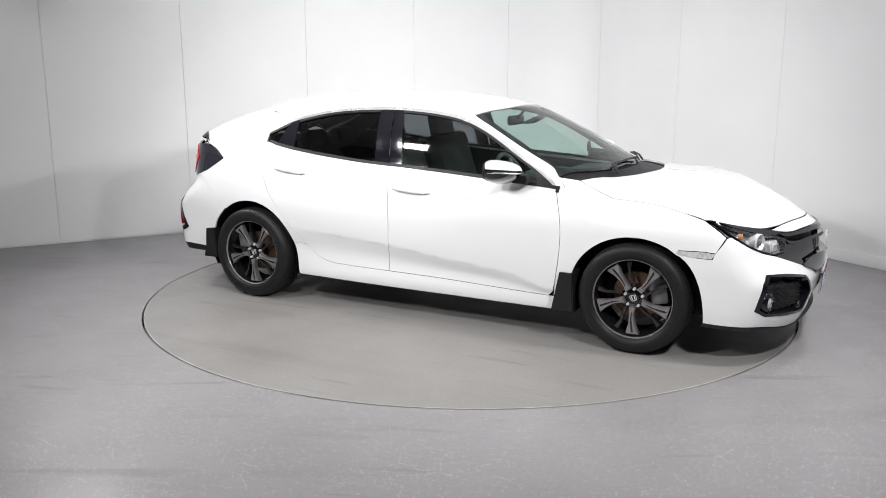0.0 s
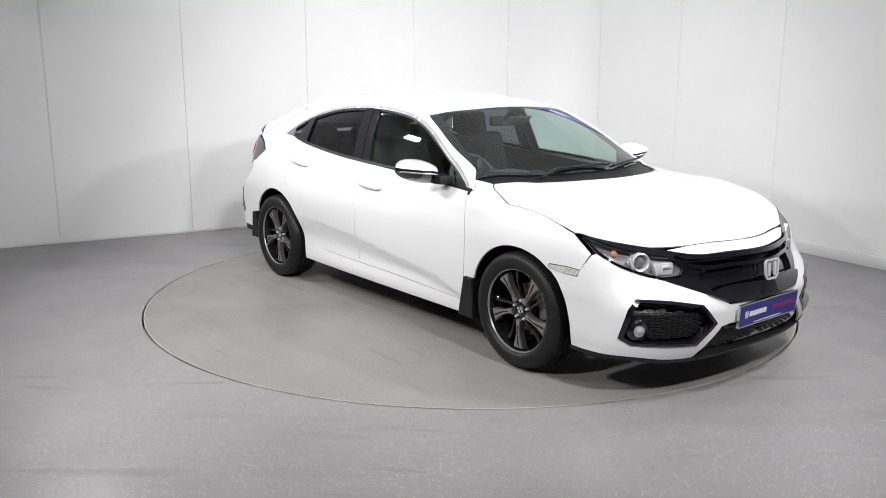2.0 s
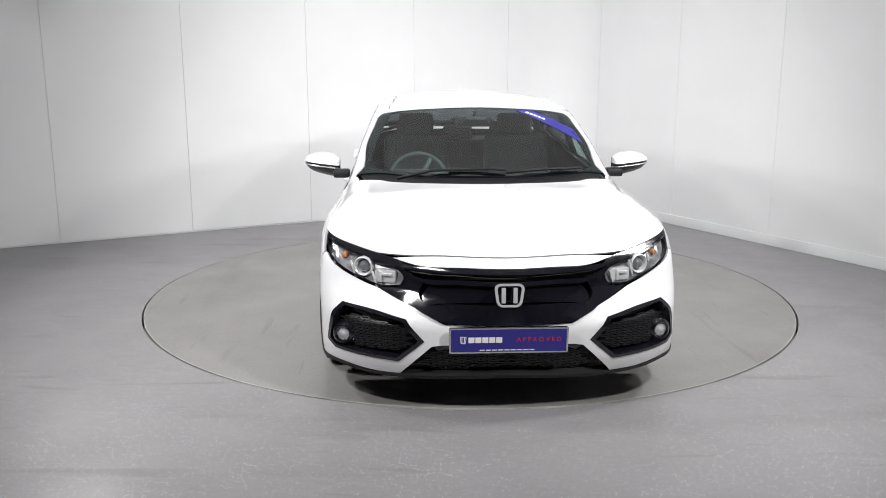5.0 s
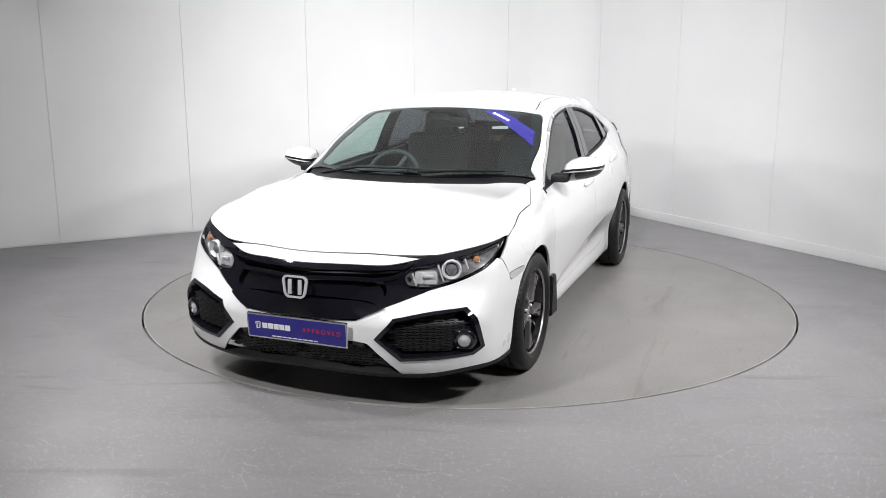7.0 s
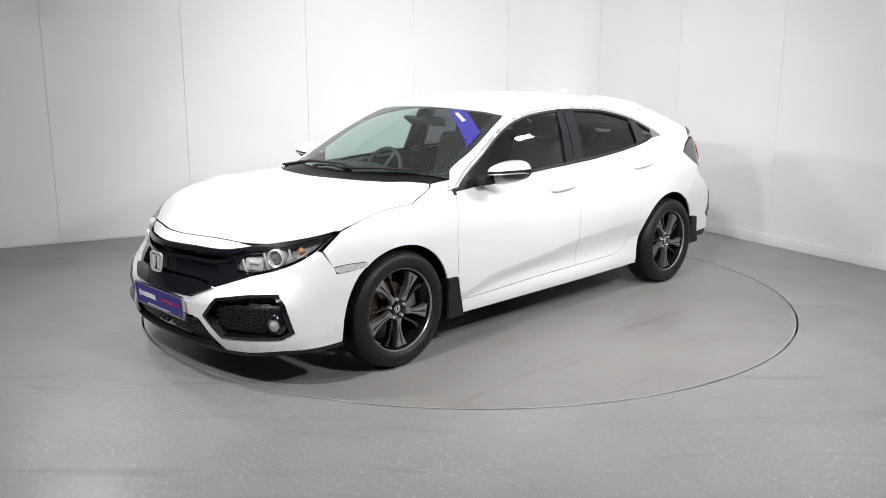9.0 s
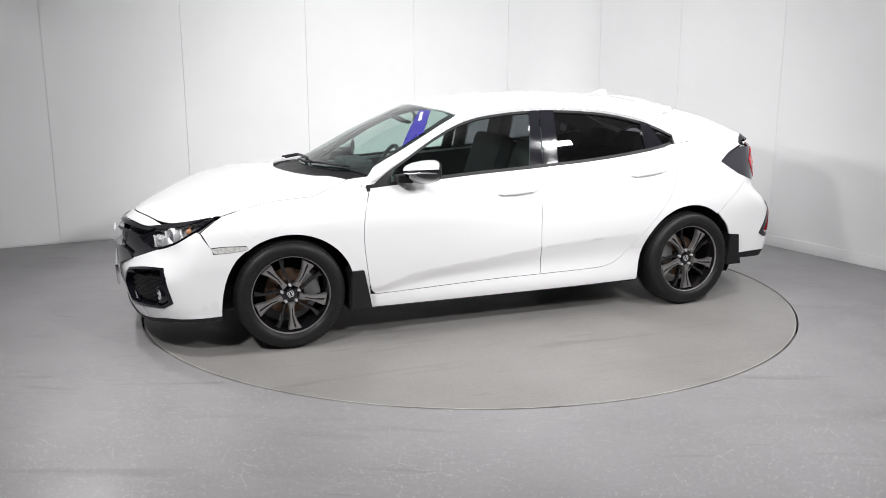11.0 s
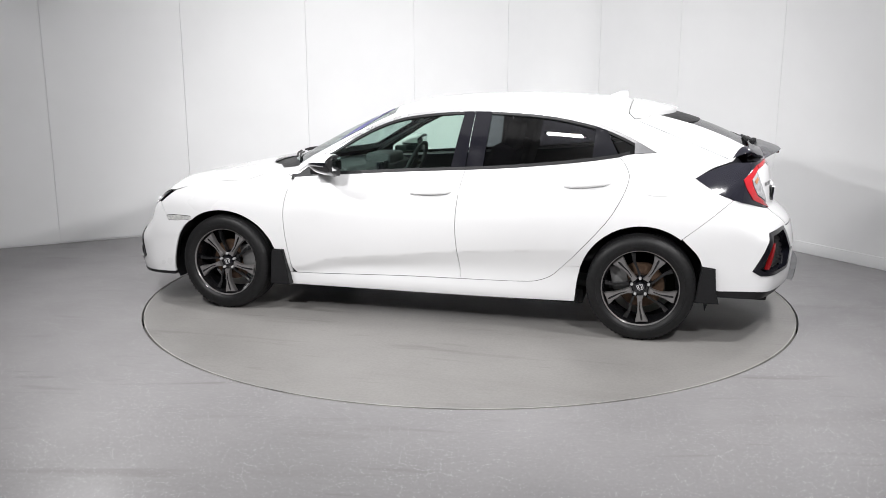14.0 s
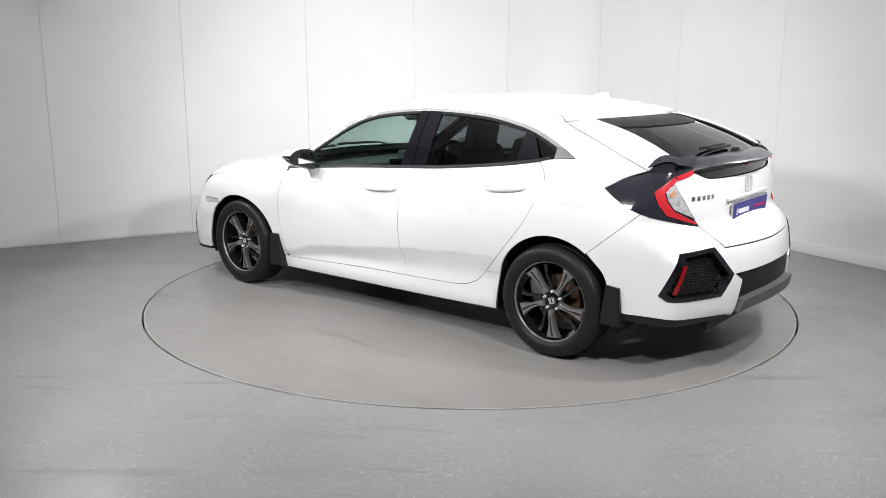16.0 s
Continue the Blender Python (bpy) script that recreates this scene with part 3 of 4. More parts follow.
panel("roof_spoiler", "top", mirrored_top("-1.146,0* " + joint("side", "-1.140,1.310* -1.175,1.279*") + " -1.25,.605* -1.31,.49 -1.37,.34 -1.41,.17 -1.42,0*"), PAINT, car, pair=False, gap=.001, rim=.03, proud=.010)
panel("spoiler_shadow_panel", "top", mirrored_top("-1.22,0* -1.22,.575* -1.40,.585* -1.50,.42 -1.555,.20 -1.57,0*"), DARK, car, pair=False, rim=.01, proud=-.022, label="black panel under the roof spoiler")
panel("hatch_side", "top", "-1.246,.603* " + joint("side", "-1.178,1.278* -1.3,1.231 -1.45,1.172 -1.6,1.112 -1.734,1.058*") + " -1.85,.64* -1.62,.60 -1.41,.575 -1.31,.565*", PAINT, car, gap=.0014)
panel("rear_screen", "top", mirrored_top("-1.30,0 -1.28,.56* -1.42,.573 -1.62,.597 -1.845,.635* -1.90,.40 -1.93,0"), PRIVACY, car, pair=False, proud=-.028, rim=.004, label="dark privacy rear screen")

# nose
GRILLE_TOP = "0,.684 12,.683 23.5,.677 33.5,.700*"
panel("nose_lip", "nose", mirrored("0,.726 16.5,.725 25,.718 33.5,.704* 23.5,.679 12,.685 0,.686"), PAINT, car, pair=False, gap=.0014)
LAMP = "58,.780* 47,.735 38,.703 30,.672* 27.5,.63 28.5,.588* 34.5,.580 41,.607 47,.650 52.5,.709*"
VENT = "42.8,.500* 34,.486 25,.458* 20.4,.362* 26.6,.262* 43.8,.284* 46.8,.315* 44.7,.455*"
panel("front_bumper", "nose", mirrored("0,.441* 16,.446* 21,.489 34.5,.570* 41,.600 47,.643 52.8,.703* 54.1,.694* 57.3,.610* 57.8,.582* 62,.585 67.5,.597* 64,.54 61.3,.45 59.8,.35 59,.228* 52,.222 44,.222 34,.198 27,.192* 18.6,.338* 16,.346* 0,.346*"),
      PAINT, car, holes=[VENT, shape_of("nose", VENT) * (-1, 1)], pair=False, gap=.0014)
# tail
TAIL_LAMP = "67.9,.961* 60,1.018 53.7,1.048* 47,1.052 41.4,1.062* 39.2,1.045* 47.7,1.014* 43.2,.90 37.8,.775* 45,.799 54.1,.831* 61.6,.886"
R_VENT = "46.4,.661* 34.5,.675* 26.8,.524* 31.9,.419* 49.3,.42* 51.4,.445*"
def seam(text):
    """Tail view outline text of a seam given in side view."""
    toks = text.split()
    P = outline(" ".join(toks), .03)
    last = np.array([float(v) for v in toks[-1].rstrip("*").split(",")])
    P = P[:int(np.argmin(np.sum((P - last) ** 2, 1))) + 1]
    return " ".join("%.3f,%.4f*" % (math.degrees(math.atan2(q[1], -1.2 - q[0])), q[2]) for q in cast(*lay("side", P), 3.0))


panel("rear_bumper", "tail", mirrored("0,.657* 30,.664* 37.5,.773* 45,.797 " + seam("-1.745,.846* -1.617,.733 -1.478,.618*") + " 67,.52 65,.43 64,.345* 60,.32* 49.8,.325 30,.310 25,.29* 22.5,.486* 26,.523* 0,.53*"), PAINT, car, holes=[R_VENT, shape_of("tail", R_VENT) * (-1, 1)], pair=False, gap=.0014)
panel("tailgate", "tail", mirrored("0,.66* 29.8,.667* 37.4,.775* 42.8,.90 47.3,1.012* 39,1.045* 32,1.010 12,1.00 0,1.0*"), PAINT, car, pair=False, gap=.0018)

# ---- inner body, arches, underside ----
LINING = plain("dark_grey_cloth", (.11, .11, .112), .9, vary=.06, scale=25)
RUBBER = plain("tyre_rubber", (.011, .011, .0115), .48, vary=.25, scale=60, relief=.15, spec=.25)
RIM = plain("dark_rim_paint", (.008, .008, .009), .12, coat=.6, vary=.15)
CUT = plain("machined_dark_alloy", (.27, .26, .26), .33, .65, vary=.1)
RUST = plain("brake_disc_iron", (.12, .075, .05), .55, .6, vary=.3, scale=40)
BADGE = plain("badge_chrome", (.74, .74, .75), .22, .45, vary=.03)
SILVER = plain("bright_chrome", (.72, .72, .73), .1, 1.0, vary=.03)
LENS = tinted("clear_lens", (.96, .965, .97), .03)
AMBER = plain("amber_lens", (.50, .24, .12), .2, coat=.5)
RED = plain("red_lamp_lens", (.48, .022, .03), .16, coat=1.0, vary=.15, scale=90)
BLUE = plain("blue_plate_film", (.025, .022, .20), .35, vary=.05)
BLUE_FILM = plain("blue_screen_sticker", (.02, .018, .17), .3, vary=.05)
WHITE_INK = plain("white_ink", (.8, .8, .8), .4, vary=.02)
RED_INK = plain("red_ink", (.55, .03, .05), .4, vary=.02)


def joined(name, sheets, material, parent, label=""):
    V, F, M = [], [], []
    for P, f, Nn in sheets:
        n = len(V)
        V += list(P)
        M += list(Nn)
        F += [tuple(i + n for i in q) for q in f]
    return part(name, sheet_mesh(name, np.array(V), F, np.array(M)), material, parent, label)


def both_sides(d):
    P, f, Nn = d
    return [d, (P * (1, -1, 1), [q[::-1] for q in f], Nn * (1, -1, 1))]


FLOOR_SIDE = "1.0,.885* .2,.935 -.7,1.0 -1.3,1.08 -1.72,1.03* -1.82,.80* -1.66,.72* -1.49,.628* " + arc(HUB_R, .372, .375, 126, 12, 12) + " -.87,.215* .99,.205* " + arc(HUB_F, .382, .358, 165, 48, 12) + " 1.72,.645* 1.92,.66* 1.86,.72 1.75,.77 1.289,.845*"
inner = both_sides(sheet("side", shape_of("side", FLOOR_SIDE), proud=-.02, rim=0))
inner.append(sheet("nose", shape_of("nose", mirrored("0,.70 33,.675 54,.75 56,.64 61,.52 58,.23 22,.19 0,.19")), proud=-.062, rim=0))
inner.append(sheet("tail", shape_of("tail", mirrored("0,1.04 38,1.06 60,.98 66,.90 64,.74 66,.5 62,.33 24,.28 0,.28")), proud=-.05, rim=0))
joined("inner_body", inner, DARK, car, "black inner body behind the panel gaps")
lining = both_sides(sheet("side", shape_of("side", "1.0,.905* .94,.955 .75,1.075 .45,1.232 .3,1.307 0,1.36 -.5,1.375 -.8,1.36 -1.13,1.305 -1.45,1.165 -1.73,1.05* -1.5,1.0 -1.31,1.088* -1.161,1.078 " + DLO_TOP), proud=-.028, rim=0))
headliner = [sheet("top", shape_of("top", mirrored_top(".40,0 .34,.45 " + joint("side", GUTTER) + " -1.14,.3 -1.14,0")), proud=-.03, rim=0, step=.06)]
joined("headliner", headliner, plain("pale_headliner_cloth", (.42, .42, .41), .9, vary=.06, scale=90), car, "pale grey cloth headliner")
lining += both_sides(sheet("top", shape_of("top", "-1.25,.6* -1.18,.61 -1.45,.68 -1.72,.72* -1.85,.62* -1.41,.57 -1.31,.56*"), proud=-.02, rim=0))
lining.append(sheet("top", shape_of("top", mirrored_top("-1.10,0 -1.10,.56 -1.25,.59 -1.40,.44 -1.46,.25 -1.47,0")), proud=-.032, rim=0))
joined("roof_lining", lining, LINING, car, "dark cloth pillar and roof lining")


def liner(cx, s):
    """The black tub of a wheel arch, open to the side and below."""
    bm = bmesh.new()
    n, R = 24, .392
    rows = []
    for y in (.885, .50):
        row = []
        for k in range(n + 1):
            a = radians(-20 + 220 * k / n)
            x, z = cx + R * math.cos(a), .315 + (R - .02) * math.sin(a)
            lim = flank(np.array([x]), np.array([max(z, .2)]))[0] - .018
            row.append(bm.verts.new((x, s * min(y, lim), z)))
        rows.append(row)
    for k in range(n):
        bm.faces.new((rows[0][k], rows[0][k + 1], rows[1][k + 1], rows[1][k]))
    bm.faces.new(rows[1])
    bmesh.ops.recalc_face_normals(bm, faces=bm.faces)
    return smooth(bm)


for cx in (HUB_F, HUB_R):
    for s in (1, -1):
        part("arch_liner", liner(cx, s), DARK, car, "black wheel arch liner")
bm = box((2.0, 1.54, .10), (.08, 0, .215), .02)
for b in (box((1.0, 1.0, .1), (1.55, 0, .21), .02), box((1.1, 1.0, .12), (-1.45, 0, .25), .02)):
    me = bpy.data.meshes.new("tmp")
    b.to_mesh(me)
    b.free()
    bm.from_mesh(me)
    bpy.data.meshes.remove(me)
part("underside", bm, DARK, car, "black underside tray")


# ---- wheels ----
def lathe(profile, n=72, closed=False):
    """Turns (radius, side) rows round the y axis."""
    bm = bmesh.new()
    rows = [[bm.verts.new((r * math.cos(2 * math.pi * k / n), y, r * math.sin(2 * math.pi * k / n))) for k in range(n)] for r, y in profile]
    pairs = list(zip(rows, rows[1:])) + ([(rows[-1], rows[0])] if closed else [])
    for a, b in pairs:
        for k in range(n):
            bm.faces.new((a[k], a[(k + 1) % n], b[(k + 1) % n], b[k]))
    bmesh.ops.recalc_face_normals(bm, faces=bm.faces)
    return smooth(bm, 40)


def prism(pts, y0, y1, bevel=.003, taper=1.0):
    """A flat shape in x, z given by pts, thickened along y (y1 is the face)."""
    bm = bmesh.new()
    cx, cz = np.mean(pts, 0)
    a = [bm.verts.new((x, y0, z)) for x, z in pts]
    b = [bm.verts.new((cx + (x - cx) * taper, y1, cz + (z - cz) * taper)) for x, z in pts]
    n = len(pts)
    bm.faces.new(a)
    bm.faces.new(b[::-1])
    for k in range(n):
        bm.faces.new((a[k], b[k], b[(k + 1) % n], a[(k + 1) % n]))
    bmesh.ops.recalc_face_normals(bm, faces=bm.faces)
    if bevel:
        bmesh.ops.bevel(bm, geom=[e for e in bm.edges if all(abs(v.co.y - y1) < 1e-6 for v in e.verts)], offset=bevel, segments=2, affect="EDGES")
    return smooth(bm, 30)


def join_bm(*bms):
    out = bms[0]
    for b in bms[1:]:
        me = bpy.data.meshes.new("tmp")
        b.to_mesh(me)
        b.free()
        out.from_mesh(me)
        bpy.data.meshes.remove(me)
    return out


def tyre_mesh():
    R = .3165
    prof = [(.222, -.09), (.238, -.108), (.262, -.114), (.288, -.110), (.303, -.098), (.311, -.085), (R, -.055), (R, -.048), (R - .008, -.046), (R - .008, -.038), (R, -.036),
            (R, -.006), (R - .008, -.004), (R - .008, .004), (R, .006), (R, .036), (R - .008, .038), (R - .008, .046), (R, .048), (R, .055), (.311, .085), (.303, .098), (.288, .110), (.262, .114), (.2565, .1125), (.2555, .114), (.248, .112), (.238, .108), (.222, .09)]
    bm = lathe(prof, 96)
    # shoulder blocks
    for k in range(72):
        a = 2 * math.pi * k / 72
        for s in (1, -1):
            b = box((.009, .030, .004), (0, 0, 0))
            bmesh.ops.transform(b, matrix=pose(0, 0, 0, 0, math.degrees(-a), 0) @ pose(.3012, s * .083, 0, 0, 0, s * -32) @ pose(0, 0, 0, 0, 90, 0), verts=b.verts)
            join_bm(bm, b)
    return bm


def polar(r, a):
    return (r * math.cos(radians(a)), r * math.sin(radians(a)))


TYRE = tyre_mesh()
tyre_me = bpy.data.meshes.new("tyre")
TYRE.to_mesh(tyre_me)
TYRE.free()


def spoke_bm():
    """Machined face of a twisted split spoke, pointing along +x."""
    pts = [polar(.052, -22), polar(.075, -9), polar(.12, -6), polar(.165, -9), polar(.205, -13), polar(.2125, -13), polar(.2125, 7), polar(.20, 7.5), polar(.15, 6), polar(.11, 7), polar(.075, 13), polar(.055, 20)]
    return prism(pts, .020, .058, .004, .96)


def groove_bm():
    """Black channel down the middle of a spoke."""
    return prism([polar(.08, 1), polar(.12, 2.5), polar(.19, -1), polar(.2, -4), polar(.19, -5), polar(.12, -1), polar(.08, -2)], .05, .0592, .001)


def arm_bm():
    """Slim black second arm beside a spoke."""
    return prism([polar(.06, 30), polar(.11, 24), polar(.16, 20), polar(.211, 21), polar(.211, 29), polar(.16, 26), polar(.11, 31), polar(.068, 42)], .012, .042, .004, .94)


def mesh_from(bm, name):
    me = bpy.data.meshes.new(name)
    bm.to_mesh(me)
    bm.free()
    return me


spoke_me, groove_me, arm_me = mesh_from(spoke_bm(), "spoke"), mesh_from(groove_bm(), "groove"), mesh_from(arm_bm(), "arm")
nut_bm = lathe([(0, .072), (.005, .072), (.0085, .068), (.0095, .045), (.0095, .035)], 12)
nut_me = mesh_from(nut_bm, "nut")


def rounded(w, h, r, n=5, lean=0.0):
    """Outline of a rounded rectangle in x, z; lean widens the top."""
    out = []
    for cx, cz, a0 in ((w / 2 - r, h / 2 - r, 0), (-w / 2 + r, h / 2 - r, 90), (-w / 2 + r, -h / 2 + r, 180), (w / 2 - r, -h / 2 + r, 270)):
        for k in range(n + 1):
            x, z = polar(r, a0 + 90 * k / n)
            out.append(((cx + x) * (1 + lean * (cz + z) / h), cz + z))
    return out


def badge_bm(w, h, y, thick=.004):
    """A plain upright badge: a chrome frame with two bars."""
    o, i = rounded(w, h, w * .22, 5, .25), rounded(w * .80, h * .82, w * .14, 5, .25)
    bm = bmesh.new()
    A = [[bm.verts.new((x, yy, z)) for x, z in q] for q, yy in ((o, y), (o, y + thick), (i, y + thick), (i, y))]
    n = len(o)
    for a, b in zip(A, A[1:]):
        for k in range(n):
            bm.faces.new((a[k], a[(k + 1) % n], b[(k + 1) % n], b[k]))
    for s in (1, -1):
        join_bm(bm, box((w * .15, thick * 1.2, h * .66), (s * w * .21, y + thick * .6, 0), thick * .3))
    bmesh.ops.recalc_face_normals(bm, faces=bm.faces)
    return bm


def wheel(cx, s, turn):
    base = pose(cx, s * .79, HUB_Z) @ (pose(0, 0, 0) if s > 0 else pose(0, 0, 0, 0, 0, 180))
    rim = part("wheel", lathe([(.222, .095), (.2265, .098), (.227, .092), (.2185, .086), (.2135, .06), (.205, .03), (.195, -.08), (.222, -.095)]), RIM, car, "dark alloy wheel with twisted spokes")
    rim.matrix_local = base

    def sub(name, me, material, m=Matrix(), label=""):
        o = part(name, me.copy() if me.users else me, material, rim, label)
        o.matrix_local = m
        return o
    sub("tyre", tyre_me, RUBBER, label="black road tyre")
    sub("rim_lip", mesh_from(lathe([(.2185, .089), (.2225, .0965), (.2262, .0975), (.2262, .094)], 96), "rim_lip"), CUT)
    sub("hub", mesh_from(lathe([(0, .05), (.050, .05), (.066, .044), (.072, .03), (.072, 0)], 40), "hub"), RIM)
    for k in range(5):
        m = pose(0, 0, 0, 0, -(turn + 72 * k), 0)
        sub("spoke", spoke_me, CUT, m @ pose(0, .022, 0), "machined dark alloy spoke")
        sub("spoke_groove", groove_me, RIM, m @ pose(0, .022, 0))
        sub("spoke_arm", arm_me, RIM, m @ pose(0, .022, 0))
        sub("wheel_nut", nut_me, BADGE, pose(0, 0, 0, 0, -(turn + 36 + 72 * k), 0) @ pose(.051, 0, 0), "chrome wheel nut")
    sub("centre_cap", mesh_from(lathe([(0, .064), (.029, .0635), (.032, .060), (.033, .045)], 36), "centre_cap"), GLOSS)
    sub("cap_badge", mesh_from(badge_bm(.036, .034, .0645, .002), "cap_badge"), BADGE, pose(0, 0, 0, 0, 20, 0))
    sub("brake_disc", mesh_from(lathe([(.06, -.012), (.135, -.012), (.137, -.02), (.135, -.034), (.06, -.034)], 56), "brake_disc"), RUST, label="rusty brake disc")
    sub("caliper", mesh_from(box((.10, .06, .15), (0, 0, 0), .018), "caliper"), plain("caliper_grey", (.22, .22, .22), .5, .5), pose(-.125 if cx > 0 else .125, -.015, .04, 0, 12, 0))


for cx in (HUB_F, HUB_R):
    for s in (1, -1):
        wheel(cx, s, -92 if s > 0 else -88)

for s in (1, -1):
    for cx, lean, w in ((1.045, 18, .20), (-1.625, -12, .20)):
        pts = [(-.045, .13), (.03, .14), (.05, .0), (.06, -.075), (-.075, -.075), (-.055, 0)] if cx < 0 else [(-.03, .10), (.045, .10), (.055, 0), (.06, -.13), (-.075, -.13), (-.05, 0)]
        bm = prism([(x, z) for x, z in pts], 0, .15, .006)
        y0 = .75 if cx > 0 else .735
        if s < 0:
            bmesh.ops.scale(bm, vec=(1, -1, 1), verts=bm.verts)
            bmesh.ops.reverse_faces(bm, faces=bm.faces)
        bmesh.ops.translate(bm, vec=(cx, s * y0, .325), verts=bm.verts)
        part("mud_flap", bm, DARK, car, "black plastic mud flap")

# ---- nose details ----
MESH = plain("black_grille_mesh", (.012, .012, .013), .45, vary=.2)


def at_skin(view, u, v, proud=0.0):
    """A pose on the skin whose y axis points outwards and z axis up."""
    P = cast(*lay(view, np.array([[u * (ARC if view in ("nose", "tail") else 1), v]])), 3.0)
    n = Vector(grad(P)[0])
    p = Vector(P[0]) + n * proud
    x = n.cross(Vector((0, 0, 1))).normalized()
    z = x.cross(n)
    m = Matrix((x, n, z)).transposed().to_4x4()
    m.translation = p
    return m


def flip_y(m):
    """The pose mirrored to the car's other side."""
    q = Matrix.Diagonal((1, -1, 1, 1)) @ m @ Matrix.Diagonal((-1, 1, 1, 1))
    return q


panel("grille_upper_bar", "nose", mirrored("0,.680* 12,.679 23.5,.673 31,.680* 28,.660 20,.657 0,.662*"), GLOSS, car, pair=False, proud=.010, rim=.035, label="gloss black upper grille bar")
panel("grille_mid_bar", "nose", mirrored("0,.636* 12,.634 21,.626 27.5,.640* 26.5,.622 20.5,.606 12,.616 0,.619*"), GLOSS, car, pair=False, proud=.004, rim=.03, label="gloss black middle grille bar")
panel("grille_wing", "nose", "22.5,.612* 28,.655 32,.672* 28.5,.63 29.5,.58* 34.5,.574* 22,.497 20.5,.515* 23.5,.56", GLOSS, car, proud=-.003, rim=.03, label="gloss black grille wing")
panel("grille_insert", "nose", mirrored("0,.618* 12,.615 20.5,.604 22.8,.56 21,.514* 18.5,.530 10,.540 0,.542*"), GLOSS, car, pair=False, proud=-.022, rim=.02, label="black recessed grille insert")
panel("grille_lower_bar", "nose", mirrored("0,.534* 10,.532 17,.524 21,.508* 23,.498 16,.449* 0,.444*"), GLOSS, car, pair=False, proud=.012, rim=.05, label="gloss black lower grille lip")
badge = part("badge", badge_bm(.125, .105, .012, .008), BADGE, car, "chrome badge")
badge.matrix_local = at_skin("nose", 0, .583, .0)

# headlamps
LAMP_STRIP = "57.5,.783* 47,.743 38,.716 33.5,.706* 30,.690 28,.668* 30.5,.672* 38,.690 47,.724*"
panel("lamp_strip", "nose", LAMP_STRIP, GLOSS, car, proud=.001, label="gloss black strip over the headlamp")
LENS_TEXT = "57.5,.779* 47,.723 38,.689 30,.670* 27.5,.63 28.5,.588* 34.5,.580 41,.607 47,.650 52.5,.709*"
lens = panel("headlamp", "nose", LENS_TEXT, LENS, car, gap=.001, rim=.0, proud=.001, label="clear headlamp lens")
surround = sheet("nose", shape_of("nose", LENS_TEXT), [inset(shape_of("nose", LENS_TEXT), .006)], proud=-.002, rim=.02)
shell = sheet("nose", shape_of("nose", LENS_TEXT), proud=-.032, rim=0)
SHELL = plain("lamp_shell_grey", (.30, .30, .31), .22, .5, vary=.45, scale=30)
BOWL = plain("lamp_bowl_silver", (.78, .78, .79), .22, .35, vary=.08)
for k, head in enumerate(lens):
    mir = k == 1
    part("lamp_rim", sheet_mesh("lamp_rim", *surround, mirror=mir), GLOSS, head)
    part("lamp_shell", sheet_mesh("lamp_shell", *shell, mirror=mir), SHELL, head, "grey reflector shell")
    for u, v, r, kind in ((34.0, .624, .036, "square"), (40.8, .662, .036, "round"), (47.8, .706, .026, "amber")):
        m = at_skin("nose", u, v, -.02)
        m = Matrix.Translation(m.translation) @ pose(0, 0, 0, 0, 0, -90 + u * .55)
        if mir:
            m = flip_y(m)
        if kind == "square":
            bm = join_bm(prism(rounded(.105, .062, .014), -.03, .006, .004), box((.012, .02, .05), (.02, .008, 0), .003), box((.05, .018, .012), (-.01, .008, .012), .003))
            o = part("reflector", bm, BOWL, head, "chrome reflector bowl")
        elif kind == "round":
            o = part("reflector", lathe([(.030, -.01), (.036, .008), (.043, .016), (.047, .012), (.047, -.03)], 36), BOWL, head, "chrome projector ring")
            g = part("projector", lathe([(0, .018), (.012, .0165), (.022, .010), (.029, -.004), (.030, -.02)], 32), plain("projector_glass", (.20, .205, .22), .06, .3, coat=1.0), o)
        else:
            o = part("reflector", join_bm(lathe([(0, .010), (.010, .008), (.015, .0), (.018, -.012)], 28)), AMBER, head, "amber indicator bulb")
        o.matrix_local = m
        bar = part("light_bar", box((.008, .012, .085 if kind != "amber" else .05), (.052, .012, 0), .003), BOWL, head)
        bar.matrix_local = m @ pose(0, 0, 0, 0, 18, 0)


def honeycomb(view, ring, size, proud, thick=.0045, depth=.014):
    """Hexagon mesh cells inside an outline, as thin raised walls."""
    V, F = [], []
    lo, hi = ring.min(0), ring.max(0)
    cells = []
    w, h = size * 1.9, size * .55
    r = 0
    y = lo[1]
    while y < hi[1]:
        x = lo[0] + (w / 2 if r % 2 else 0)
        while x < hi[0]:
            cells.append((x, y))
            x += w
        y += h * 1.0
        r += 1
    cells = np.array(cells)
    cells = cells[within(cells, inset(ring, .012))]
    hexa = np.array([(-.5, 0), (-.3, .95), (.3, .95), (.5, 0), (.3, -.95), (-.3, -.95)]) * (w * .98, h * .5)
    for c in cells:
        a, b = c + hexa, c + hexa * (1 - 2 * thick / w, 1 - 2 * thick / h)
        Q = np.concatenate([a, b])
        P = cast(*lay(view, Q), 3.0)
        Nn = grad(P)
        top = P + Nn * proud
        low = top - Nn * depth
        n = len(V)
        V += list(top) + list(low[6:])
        for k in range(6):
            j = (k + 1) % 6
            F += [(n + k, n + j, n + 6 + j, n + 6 + k), (n + 6 + k, n + 6 + j, n + 12 + j, n + 12 + k)]
    return V, F


